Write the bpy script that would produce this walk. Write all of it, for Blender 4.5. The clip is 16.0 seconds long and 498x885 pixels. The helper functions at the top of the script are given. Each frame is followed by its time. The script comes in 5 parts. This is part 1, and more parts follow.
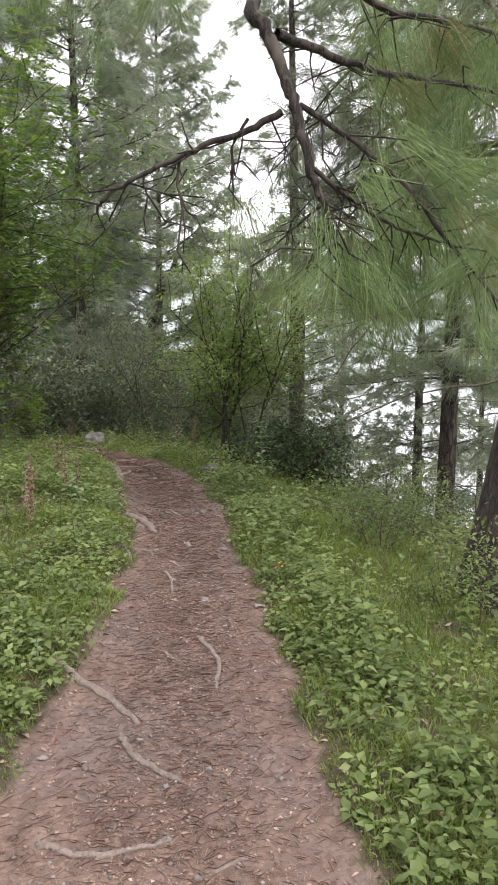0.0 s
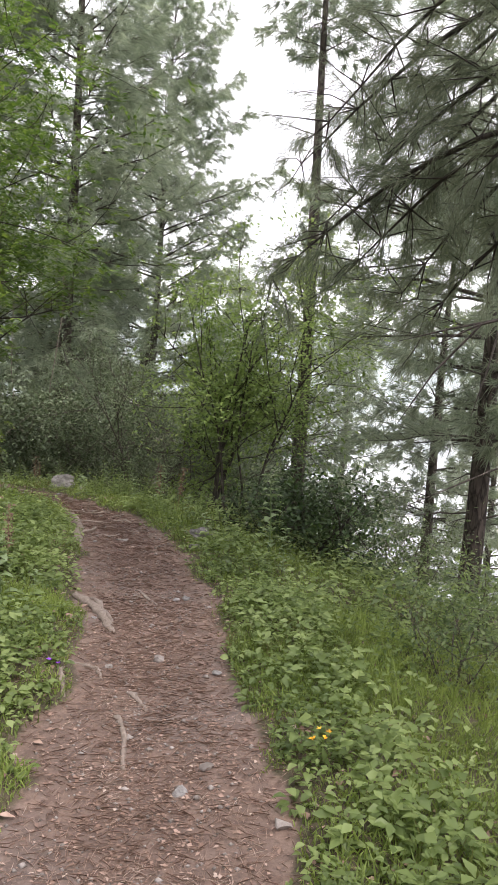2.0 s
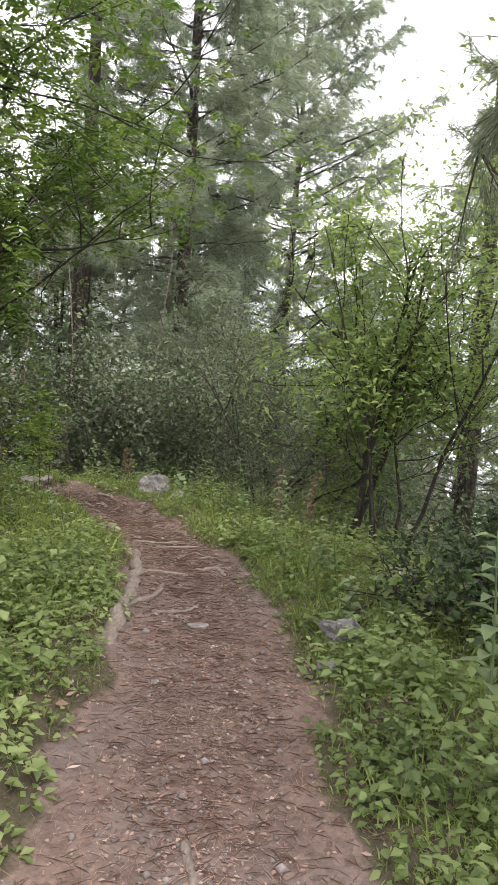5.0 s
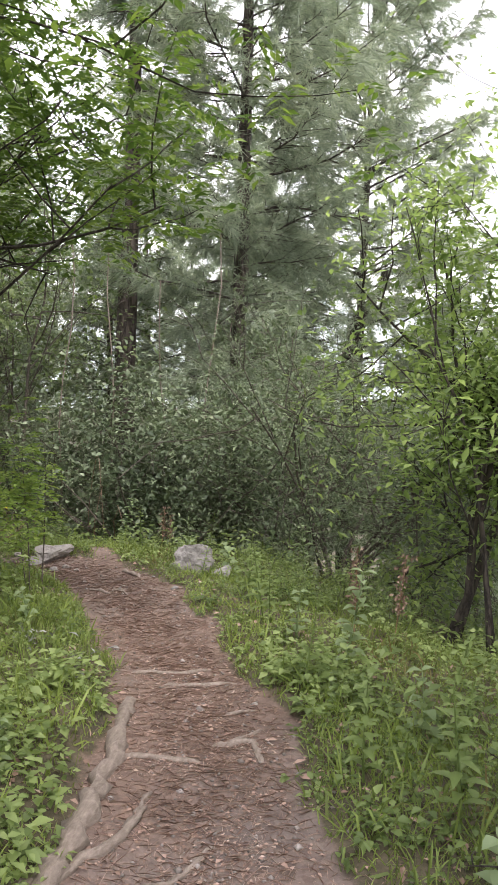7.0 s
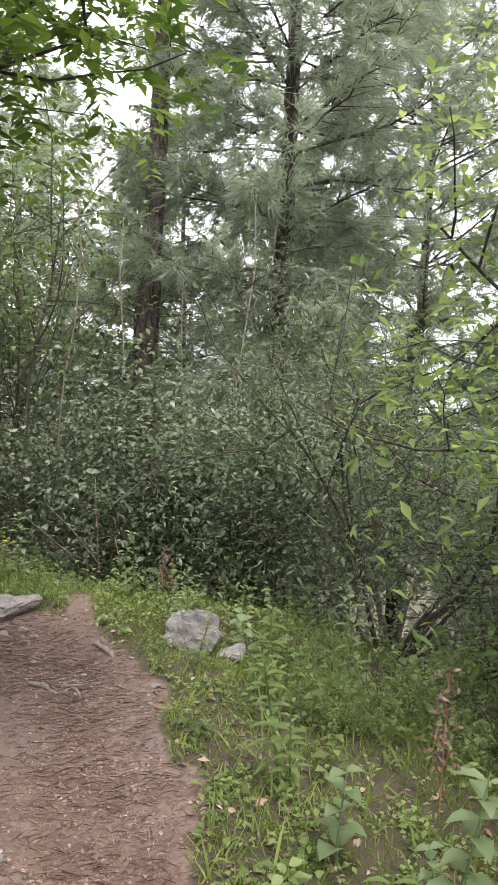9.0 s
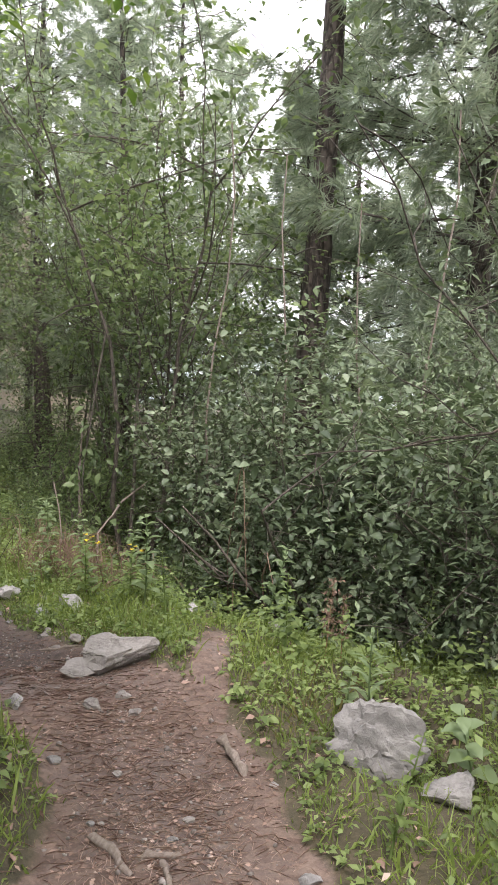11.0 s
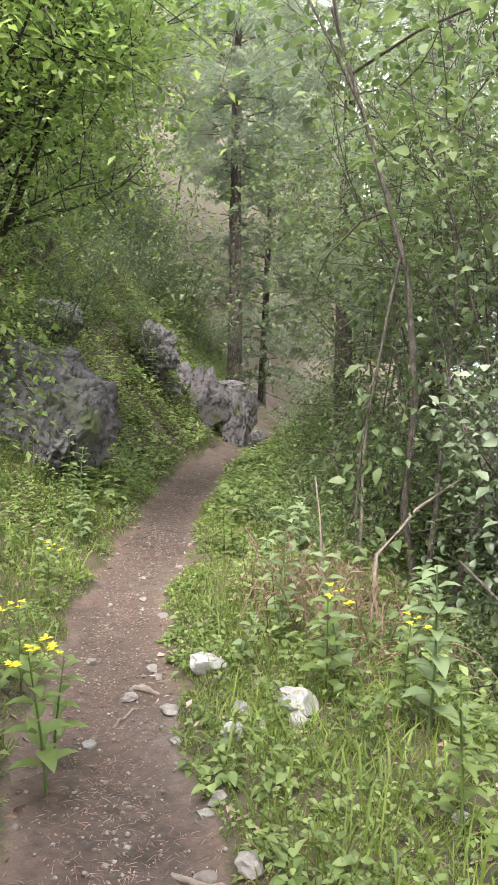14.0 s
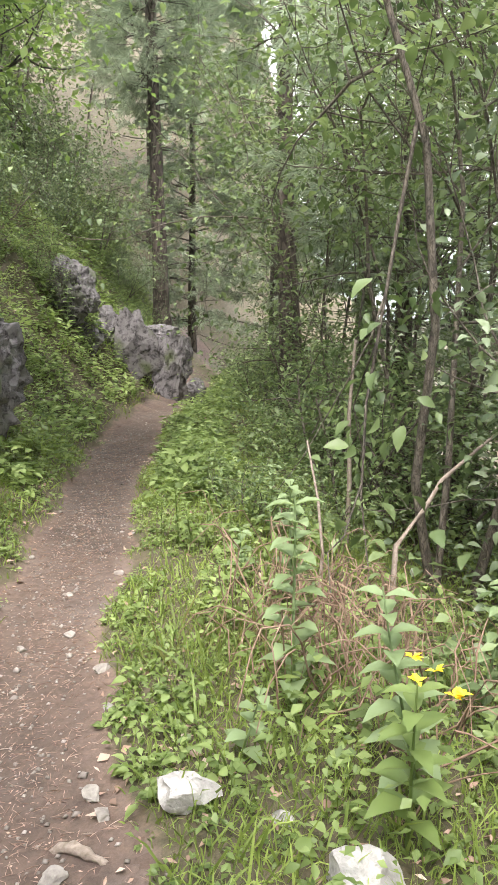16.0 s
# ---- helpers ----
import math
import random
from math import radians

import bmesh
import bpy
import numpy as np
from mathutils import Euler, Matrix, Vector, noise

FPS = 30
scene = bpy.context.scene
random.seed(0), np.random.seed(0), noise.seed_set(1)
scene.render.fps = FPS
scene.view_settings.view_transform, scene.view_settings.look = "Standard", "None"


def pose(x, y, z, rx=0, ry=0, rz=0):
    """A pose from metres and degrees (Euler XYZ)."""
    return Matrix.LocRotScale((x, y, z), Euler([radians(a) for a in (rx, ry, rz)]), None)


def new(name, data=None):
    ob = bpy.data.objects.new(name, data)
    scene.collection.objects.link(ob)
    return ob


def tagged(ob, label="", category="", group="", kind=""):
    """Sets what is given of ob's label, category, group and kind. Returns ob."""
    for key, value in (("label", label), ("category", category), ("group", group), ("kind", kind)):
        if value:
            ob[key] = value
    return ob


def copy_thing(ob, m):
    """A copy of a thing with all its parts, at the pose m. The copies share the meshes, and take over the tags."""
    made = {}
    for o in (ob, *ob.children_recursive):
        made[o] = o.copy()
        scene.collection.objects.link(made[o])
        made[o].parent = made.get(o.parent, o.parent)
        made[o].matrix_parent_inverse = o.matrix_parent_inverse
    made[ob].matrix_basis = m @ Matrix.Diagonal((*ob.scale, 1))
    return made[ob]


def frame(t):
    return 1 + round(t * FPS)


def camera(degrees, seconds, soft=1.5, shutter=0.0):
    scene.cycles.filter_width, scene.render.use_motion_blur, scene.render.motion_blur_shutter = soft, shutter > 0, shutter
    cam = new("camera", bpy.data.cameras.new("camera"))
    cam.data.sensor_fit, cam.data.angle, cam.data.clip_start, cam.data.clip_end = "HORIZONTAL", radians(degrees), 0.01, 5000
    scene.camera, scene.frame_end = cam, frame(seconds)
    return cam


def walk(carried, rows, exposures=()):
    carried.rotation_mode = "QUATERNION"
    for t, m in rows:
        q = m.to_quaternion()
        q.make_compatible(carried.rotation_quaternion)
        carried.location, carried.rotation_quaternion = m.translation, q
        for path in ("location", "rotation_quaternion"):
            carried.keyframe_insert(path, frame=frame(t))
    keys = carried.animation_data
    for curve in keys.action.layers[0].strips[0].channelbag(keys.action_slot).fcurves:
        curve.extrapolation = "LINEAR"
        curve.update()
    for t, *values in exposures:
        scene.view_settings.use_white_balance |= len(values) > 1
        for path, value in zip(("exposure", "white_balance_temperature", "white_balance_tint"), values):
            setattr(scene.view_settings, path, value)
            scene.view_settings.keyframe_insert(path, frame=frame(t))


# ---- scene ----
cam = camera(36.2, 16.0)
METRES, EYE, TILT, LEAN, TURN = 15.6, 1.5, -8.7, 0.7, 0.0
ROWS = [
    (0.0, 0.0, 0.0, 0.0, -0.0, 0.0, 0.0),
    (0.5, -0.0015, 0.0321, 0.0, 3.04, -0.77, -0.67),
    (1.0, -0.0071, 0.0667, -0.0021, 3.05, -4.07, -2.11),
    (1.5, -0.0092, 0.1022, 0.0007, 3.3, 1.68, -3.51),
    (2.0, -0.0107, 0.1359, 0.0016, -1.11, 4.2, -4.03),
    (2.5, -0.0094, 0.1718, 0.005, -4.89, 4.34, -2.8),
    (3.0, -0.0171, 0.2054, 0.0063, -0.19, -0.72, -0.97),
    (3.5, -0.0209, 0.2411, 0.01, 4.89, -0.25, -3.62),
    (6.0, -0.0286, 0.4028, 0.0349, 10.75, 2.35, -4.58),
    (6.5, -0.0334, 0.4331, 0.0388, 11.85, 2.83, -3.46),
    (7.0, -0.0368, 0.4652, 0.0439, 15.12, 3.64, -4.02),
    (7.5, -0.0453, 0.4967, 0.0472, 14.62, 2.91, -4.18),
    (8.0, -0.0511, 0.5283, 0.0504, 14.0, 2.74, -4.42),
    (10.5, -0.0988, 0.6749, 0.0628, 28.78, 6.33, -7.99),
    (11.0, -0.1153, 0.6997, 0.0614, 31.23, 2.23, -7.08),
    (11.5, -0.1295, 0.7254, 0.0605, 37.96, 2.11, -7.19),
    (12.0, -0.1479, 0.7503, 0.0601, 40.38, 0.49, -5.27),
    (12.5, -0.1641, 0.7758, 0.0626, 45.34, 0.33, -7.93),
    (13.0, -0.1831, 0.7998, 0.0653, 49.17, -1.11, -8.35),
    (13.5, -0.201, 0.8211, 0.0665, 54.54, -3.68, -8.31),
    (14.0, -0.2202, 0.8386, 0.068, 55.48, -3.18, -9.14),
    (14.5, -0.2415, 0.8519, 0.0669, 55.1, -3.12, -8.8),
    (15.0, -0.2658, 0.865, 0.0673, 55.09, -3.3, -8.65),
    (15.5, -0.2865, 0.8738, 0.0654, 52.5, -3.24, -7.22),
    (16.0, -0.3101, 0.8868, 0.0621, 49.65, -6.15, -7.23),
]
EXPOSURES = [(0.0, 0.7, 6600, 16), (3.5, 0.85, 6650, 16), (7.0, 1.3, 6600, 16), (11.0, 1.42, 6500, 16), (12.5, 1.86, 6500, 14), (16.0, 2.4, 6600, 11)]
walk(cam, [(t, pose(0, 0, EYE, TILT, LEAN, TURN) @ pose(METRES * x, METRES * y, METRES * z, 90 + pitch, roll, yaw)) for t, x, y, z, yaw, pitch, roll in ROWS],
     EXPOSURES)

# ---- world, sun, exposure ----
SUN_ELEV, SUN_AZ = 58.0, 140.0
world = bpy.data.worlds.new("overcast_sky")
scene.world = world
world.use_nodes = True
wn, wl = world.node_tree.nodes, world.node_tree.links
wn.clear()
sky = wn.new("ShaderNodeTexSky")
sky.sky_type, sky.sun_disc = "NISHITA", False
sky.sun_elevation, sky.sun_rotation = radians(SUN_ELEV), radians(SUN_AZ)
cloud = wn.new("ShaderNodeMix")
cloud.data_type = "RGBA"
cloud.inputs["Factor"].default_value = 0.88
cloud.inputs["B"].default_value = (9.6, 9.7, 10.2, 1)
bg = wn.new("ShaderNodeBackground")
bg.inputs["Strength"].default_value = 0.15
out = wn.new("ShaderNodeOutputWorld")
wl.new(sky.outputs["Color"], cloud.inputs["A"])
wl.new(cloud.outputs["Result"], bg.inputs["Color"])
wl.new(bg.outputs["Background"], out.inputs["Surface"])
sun = new("sun", bpy.data.lights.new("sun", "SUN"))
sun.data.energy, sun.data.angle, sun.data.color = 1.4, radians(14), (1.0, 0.96, 0.9)
sun.matrix_world = pose(0, 0, 40, 90 - SUN_ELEV, 0, 180 - SUN_AZ)

# ---- materials ----


def nodes_of(name):
    m = bpy.data.materials.new(name)
    m.use_nodes = True
    nt = m.node_tree
    return m, nt.nodes, nt.links, nt.nodes["Principled BSDF"]


def ramp(n, stops):
    r = n.new("ShaderNodeValToRGB")
    e = r.color_ramp.elements
    while len(e) < len(stops):
        e.new(0.5)
    for k, (p, c) in enumerate(stops):
        e[k].position, e[k].color = p, (*c, 1)
    return r


def noise_tex(n, l, scale, detail=5.0, rough=0.6, coord="Object", stretch=None):
    tc = n.new("ShaderNodeTexCoord")
    t = n.new("ShaderNodeTexNoise")
    t.inputs["Scale"].default_value, t.inputs["Detail"].default_value, t.inputs["Roughness"].default_value = scale, detail, rough
    if stretch:
        mp = n.new("ShaderNodeMapping")
        mp.inputs["Scale"].default_value = stretch
        l.new(tc.outputs[coord], mp.inputs["Vector"])
        l.new(mp.outputs["Vector"], t.inputs["Vector"])
    else:
        l.new(tc.outputs[coord], t.inputs["Vector"])
    return t


def mix_col(n, l, fac, a, b, kind="MIX"):
    m = n.new("ShaderNodeMix")
    m.data_type, m.blend_type = "RGBA", kind
    for key, v in (("Factor", fac), ("A", a), ("B", b)):
        if isinstance(v, (int, float)):
            m.inputs[key].default_value = v
        elif isinstance(v, tuple):
            m.inputs[key].default_value = (*v, 1)
        else:
            l.new(v, m.inputs[key])
    return m.outputs["Result"]


def bump(n, l, bsdf, height, strength, dist):
    b = n.new("ShaderNodeBump")
    b.inputs["Strength"].default_value, b.inputs["Distance"].default_value = strength, dist
    l.new(height, b.inputs["Height"])
    l.new(b.outputs["Normal"], bsdf.inputs["Normal"])


def leaf_material(name, stops, through_light=0.35, rough=0.5, clump=1.6):
    """Leaf tissue: colour differs leaf by leaf and clump by clump, and some light passes through."""
    m, n, l, p = nodes_of(name)
    geo = n.new("ShaderNodeNewGeometry")
    nz = noise_tex(n, l, clump, 2.0)
    add = n.new("ShaderNodeMath")
    add.operation = "MULTIPLY_ADD"
    l.new(geo.outputs["Random Per Island"], add.inputs[0])
    add.inputs[1].default_value = 0.55
    sub = n.new("ShaderNodeMath")
    sub.operation = "MULTIPLY_ADD"
    l.new(nz.outputs["Fac"], sub.inputs[0])
    sub.inputs[1].default_value, sub.inputs[2].default_value = 1.3, -0.42
    l.new(sub.outputs[0], add.inputs[2])
    r = ramp(n, stops)
    l.new(add.outputs[0], r.inputs["Fac"])
    l.new(r.outputs["Color"], p.inputs["Base Color"])
    p.inputs["Roughness"].default_value = rough
    p.inputs["Specular IOR Level"].default_value = 0.35
    tr = n.new("ShaderNodeBsdfTranslucent")
    warm = mix_col(n, l, 0.5, r.outputs["Color"], (1.0, 1.0, 0.6), "MULTIPLY")
    hs = n.new("ShaderNodeHueSaturation")
    hs.inputs["Value"].default_value = 1.6
    l.new(warm, hs.inputs["Color"])
    l.new(hs.outputs["Color"], tr.inputs["Color"])
    mx = n.new("ShaderNodeMixShader")
    mx.inputs["Fac"].default_value = through_light
    l.new(p.outputs["BSDF"], mx.inputs[1])
    l.new(tr.outputs["BSDF"], mx.inputs[2])
    l.new(mx.outputs["Shader"], n["Material Output"].inputs["Surface"])
    return m


def bark_material(name, dark, light, scale, relief):
    m, n, l, p = nodes_of(name)
    a = noise_tex(n, l, scale, 6, 0.65, "Object", (1, 1, 0.22))
    v = n.new("ShaderNodeTexVoronoi")
    v.feature = "DISTANCE_TO_EDGE"
    v.inputs["Scale"].default_value = scale * 0.8
    tc = n.new("ShaderNodeTexCoord")
    mp = n.new("ShaderNodeMapping")
    mp.inputs["Scale"].default_value = (1, 1, 0.3)
    l.new(tc.outputs["Object"], mp.inputs["Vector"])
    warp = mix_col(n, l, 0.12, mp.outputs["Vector"], a.outputs["Color"])
    l.new(warp, v.inputs["Vector"])
    r = ramp(n, [(0.3, dark), (0.55, tuple((x + y) / 2 for x, y in zip(dark, light))), (0.75, light)])
    l.new(a.outputs["Fac"], r.inputs["Fac"])
    cr = ramp(n, [(0.0, (0.25, 0.22, 0.2)), (0.16, (1, 1, 1))])
    l.new(v.outputs["Distance"], cr.inputs["Fac"])
    l.new(mix_col(n, l, 1.0, r.outputs["Color"], cr.outputs["Color"], "MULTIPLY"), p.inputs["Base Color"])
    p.inputs["Roughness"].default_value = 0.92
    bump(n, l, p, mix_col(n, l, 0.5, cr.outputs["Color"], a.outputs["Color"]), 0.9, relief)
    return m


def rock_material(name, dark, light, moss=0.0, pits=0.15):
    m, n, l, p = nodes_of(name)
    a = noise_tex(n, l, 7, 8, 0.7)
    b = noise_tex(n, l, 1.7, 3)
    fine = noise_tex(n, l, 60, 4, 0.7)
    r = ramp(n, [(0.2, dark), (0.42, tuple((x + 2 * y) / 3 for x, y in zip(dark, light))), (0.75, light)])
    l.new(a.outputs["Fac"], r.inputs["Fac"])
    col = mix_col(n, l, 0.35, r.outputs["Color"], fine.outputs["Fac"], "OVERLAY")
    pit = noise_tex(n, l, 13, 8, 0.75)
    pr = ramp(n, [(0.4, (0.2, 0.19, 0.19)), (0.5, (1, 1, 1))])
    l.new(pit.outputs["Fac"], pr.inputs["Fac"])
    col = mix_col(n, l, pits, col, pr.outputs["Color"], "MULTIPLY")
    if moss:
        mr = ramp(n, [(0.62 - moss, (0, 0, 0)), (0.72 - moss * 0.6, (1, 1, 1))])
        l.new(b.outputs["Fac"], mr.inputs["Fac"])
        col = mix_col(n, l, mr.outputs["Color"], col, (0.07, 0.085, 0.035))
    l.new(col, p.inputs["Base Color"])
    p.inputs["Roughness"].default_value = 0.88
    bump(n, l, p, mix_col(n, l, 0.5 * pits, mix_col(n, l, 0.4, a.outputs["Fac"], fine.outputs["Fac"]), pr.outputs["Color"]), 0.8, 0.025)
    return m


def plain_material(name, stops, scale, rough, relief=0.0, stretch=None):
    m, n, l, p = nodes_of(name)
    a = noise_tex(n, l, scale, 6, 0.65, "Object", stretch)
    geo = n.new("ShaderNodeNewGeometry")
    f = n.new("ShaderNodeMath")
    f.operation = "MULTIPLY_ADD"
    l.new(geo.outputs["Random Per Island"], f.inputs[0])
    f.inputs[1].default_value = 0.5
    g = n.new("ShaderNodeMath")
    g.operation = "MULTIPLY_ADD"
    l.new(a.outputs["Fac"], g.inputs[0])
    g.inputs[1].default_value, g.inputs[2].default_value = 1.1, -0.3
    l.new(g.outputs[0], f.inputs[2])
    r = ramp(n, stops)
    l.new(f.outputs[0], r.inputs["Fac"])
    l.new(r.outputs["Color"], p.inputs["Base Color"])
    p.inputs["Roughness"].default_value = rough
    if relief:
        bump(n, l, p, a.outputs["Fac"], 0.7, relief)
    return m


def ground_material():
    m, n, l, p = nodes_of("forest_floor")
    at = n.new("ShaderNodeAttribute")
    at.attribute_name = "trail"
    big = noise_tex(n, l, 1.3, 4)
    mid = noise_tex(n, l, 9, 6, 0.7)
    fine = noise_tex(n, l, 75, 5, 0.75)
    chips = n.new("ShaderNodeTexVoronoi")
    chips.inputs["Scale"].default_value = 34
    tc = n.new("ShaderNodeTexCoord")
    l.new(tc.outputs["Object"], chips.inputs["Vector"])
    dirt = ramp(n, [(0.25, (0.052, 0.04, 0.032)), (0.42, (0.132, 0.091, 0.072)), (0.58, (0.212, 0.147, 0.117)), (0.78, (0.31, 0.262, 0.23))])
    l.new(mix_col(n, l, 0.55, mid.outputs["Fac"], fine.outputs["Fac"]), dirt.inputs["Fac"])
    grey = ramp(n, [(0.48, (0, 0, 0)), (0.66, (1, 1, 1))])
    l.new(big.outputs["Fac"], grey.inputs["Fac"])
    gfac = n.new("ShaderNodeMath")
    gfac.operation = "MULTIPLY"
    gfac.inputs[1].default_value = 0.55
    l.new(grey.outputs["Color"], gfac.inputs[0])
    d2 = mix_col(n, l, gfac.outputs[0], dirt.outputs["Color"], mix_col(n, l, fine.outputs["Fac"], (0.11, 0.09, 0.082), (0.24, 0.205, 0.19)))
    cr = ramp(n, [(0.0, (0.6, 0.5, 0.44)), (0.5, (1.0, 1.0, 1.0)), (1.0, (1.35, 1.28, 1.2))])
    l.new(chips.outputs["Color"], cr.inputs["Fac"])
    d3 = mix_col(n, l, 0.75, d2, cr.outputs["Color"], "MULTIPLY")
    soil = ramp(n, [(0.3, (0.022, 0.019, 0.012)), (0.45, (0.06, 0.05, 0.028)), (0.55, (0.085, 0.068, 0.04)), (0.72, (0.15, 0.115, 0.075))])
    l.new(mix_col(n, l, 0.6, mid.outputs["Fac"], fine.outputs["Fac"]), soil.inputs["Fac"])
    edge = n.new("ShaderNodeMath")
    edge.operation = "MULTIPLY_ADD"
    l.new(mid.outputs["Fac"], edge.inputs[0])
    edge.inputs[1].default_value = 0.5
    l.new(at.outputs["Fac"], edge.inputs[2])
    er = ramp(n, [(0.68, (0, 0, 0)), (0.82, (1, 1, 1))])
    l.new(edge.outputs[0], er.inputs["Fac"])
    wet = n.new("ShaderNodeAttribute")
    wet.attribute_name = "damp"
    wr = n.new("ShaderNodeMath")
    wr.operation = "MULTIPLY"
    l.new(wet.outputs["Fac"], wr.inputs[0])
    l.new(mid.outputs["Fac"], wr.inputs[1])
    d3 = mix_col(n, l, wr.outputs[0], d3, (0.03, 0.02, 0.016))
    l.new(mix_col(n, l, er.outputs["Color"], soil.outputs["Color"], d3), p.inputs["Base Color"])
    p.inputs["Roughness"].default_value = 0.95
    bump(n, l, p, mix_col(n, l, 0.5, fine.outputs["Fac"], chips.outputs["Color"]), 0.7, 0.012)
    return m


GROUND = ground_material()
BARK = bark_material("pine_bark", (0.04, 0.032, 0.028), (0.175, 0.138, 0.116), 14, 0.02)
BARK_THIN = bark_material("thin_bark", (0.07, 0.06, 0.05), (0.24, 0.2, 0.16), 40, 0.004)
BARK_DARK = bark_material("dark_bark", (0.028, 0.022, 0.018), (0.1, 0.08, 0.062), 25, 0.01)
TWIG = bark_material("branch_bark", (0.05, 0.042, 0.036), (0.17, 0.14, 0.115), 40, 0.004)
# crown needles: haze and backlight are mixed into the pale grey-green
NEEDLE = leaf_material("haze_pale_pine_needles", [(0.1, (0.14, 0.17, 0.125)), (0.5, (0.26, 0.305, 0.235)), (0.9, (0.38, 0.42, 0.335))], 0.45, 0.45, 0.6)
NEEDLE_DULL = leaf_material("dull_pine_needles", [(0.1, (0.07, 0.085, 0.055)), (0.5, (0.14, 0.165, 0.11)), (0.9, (0.24, 0.265, 0.19))], 0.36, 0.45, 0.6)
NEEDLE_NEAR = leaf_material("long_pine_needles", [(0.1, (0.24, 0.15, 0.07)), (0.2, (0.085, 0.125, 0.045)), (0.55, (0.14, 0.21, 0.08)), (0.9, (0.3, 0.39, 0.17))], 0.42, 0.4, 2.5)
LOCUST = leaf_material("bright_leaves", [(0.1, (0.04, 0.075, 0.018)), (0.5, (0.085, 0.145, 0.028)), (0.9, (0.19, 0.265, 0.055))], 0.4, 0.5, 1.2)
GREY_LEAF = leaf_material("grey_green_leaves", [(0.1, (0.045, 0.066, 0.033)), (0.5, (0.105, 0.14, 0.077)), (0.9, (0.25, 0.295, 0.19))], 0.2, 0.4, 1.0)
MID_LEAF = leaf_material("mid_green_leaves", [(0.1, (0.055, 0.085, 0.033)), (0.5, (0.12, 0.165, 0.07)), (0.9, (0.24, 0.3, 0.14))], 0.38, 0.45, 1.0)
YOUNG_LOCUST = leaf_material("light_feathered_leaves", [(0.1, (0.11, 0.18, 0.04)), (0.5, (0.2, 0.29, 0.06)), (0.9, (0.32, 0.4, 0.1))], 0.45, 0.5, 1.2)
BRIGHT_LEAF = leaf_material("fresh_green_leaves", [(0.1, (0.08, 0.125, 0.035)), (0.5, (0.165, 0.235, 0.075)), (0.9, (0.3, 0.38, 0.14))], 0.55, 0.45, 1.0)
FINE_LEAF = leaf_material("dull_fine_leaves", [(0.1, (0.06, 0.085, 0.042)), (0.5, (0.115, 0.155, 0.08)), (0.9, (0.22, 0.27, 0.155))], 0.22, 0.5, 0.9)
DARK_LEAF = leaf_material("dark_leaves", [(0.1, (0.018, 0.035, 0.012)), (0.5, (0.04, 0.07, 0.022)), (0.9, (0.085, 0.13, 0.045))], 0.25, 0.45, 1.0)
HERB = leaf_material("herb_leaves", [(0.1, (0.075, 0.11, 0.033)), (0.5, (0.155, 0.21, 0.068)), (0.9, (0.28, 0.345, 0.135))], 0.38, 0.45, 1.1)
PALE_HERB = leaf_material("pale_herb_leaves", [(0.1, (0.11, 0.15, 0.07)), (0.5, (0.19, 0.25, 0.125)), (0.9, (0.29, 0.355, 0.2))], 0.35, 0.5, 3.0)
GRASS = leaf_material("grass_blades", [(0.05, (0.2, 0.165, 0.075)), (0.2, (0.1, 0.14, 0.032)), (0.55, (0.17, 0.225, 0.055)), (0.9, (0.27, 0.335, 0.09))], 0.35, 0.5, 0.9)
DRY = plain_material("dry_stalks", [(0.1, (0.12, 0.07, 0.035)), (0.5, (0.25, 0.155, 0.08)), (0.9, (0.42, 0.3, 0.17))], 12, 0.9)
DRY_RED = plain_material("rusty_dead_stems", [(0.1, (0.1, 0.06, 0.042)), (0.5, (0.19, 0.12, 0.085)), (0.9, (0.32, 0.235, 0.165))], 12, 0.9)
ROOT = plain_material("worn_root_wood", [(0.1, (0.09, 0.068, 0.054)), (0.5, (0.2, 0.158, 0.128)), (0.9, (0.34, 0.28, 0.235))], 70, 0.85, 0.012, (1, 0.35, 1))
LITTER = plain_material("needle_litter", [(0.05, (0.1, 0.063, 0.046)), (0.4, (0.23, 0.145, 0.108)), (0.7, (0.37, 0.255, 0.2)), (0.95, (0.54, 0.45, 0.38))], 4, 0.85)
PEBBLE = plain_material("trail_pebbles", [(0.1, (0.11, 0.092, 0.08)), (0.5, (0.2, 0.172, 0.152)), (0.9, (0.38, 0.34, 0.31))], 30, 0.85, 0.004)
ROCK_PALE = rock_material("pale_grey_rock", (0.1, 0.093, 0.088), (0.29, 0.274, 0.26))
ROCK_WARM = rock_material("warm_grey_slab", (0.13, 0.112, 0.1), (0.31, 0.28, 0.252))
ROCK_DARK = rock_material("dark_lichened_rock", (0.035, 0.031, 0.032), (0.18, 0.164, 0.167), 0.06, 0.85)
CHALK = rock_material("chalky_white_stone", (0.19, 0.175, 0.165), (0.4, 0.38, 0.36))
WILTED = plain_material("wilted_silver_leaves", [(0.1, (0.12, 0.13, 0.1)), (0.5, (0.22, 0.235, 0.2)), (0.9, (0.36, 0.37, 0.33))], 20, 0.7)
PETAL = plain_material("yellow_petals", [(0.1, (0.75, 0.52, 0.01)), (0.9, (0.9, 0.72, 0.03))], 20, 0.6)
ORANGE = plain_material("orange_petals", [(0.1, (0.8, 0.36, 0.01)), (0.9, (0.9, 0.5, 0.03))], 20, 0.6)
VIOLET = plain_material("violet_petals", [(0.1, (0.3, 0.05, 0.65)), (0.9, (0.4, 0.1, 0.8))], 20, 0.6)
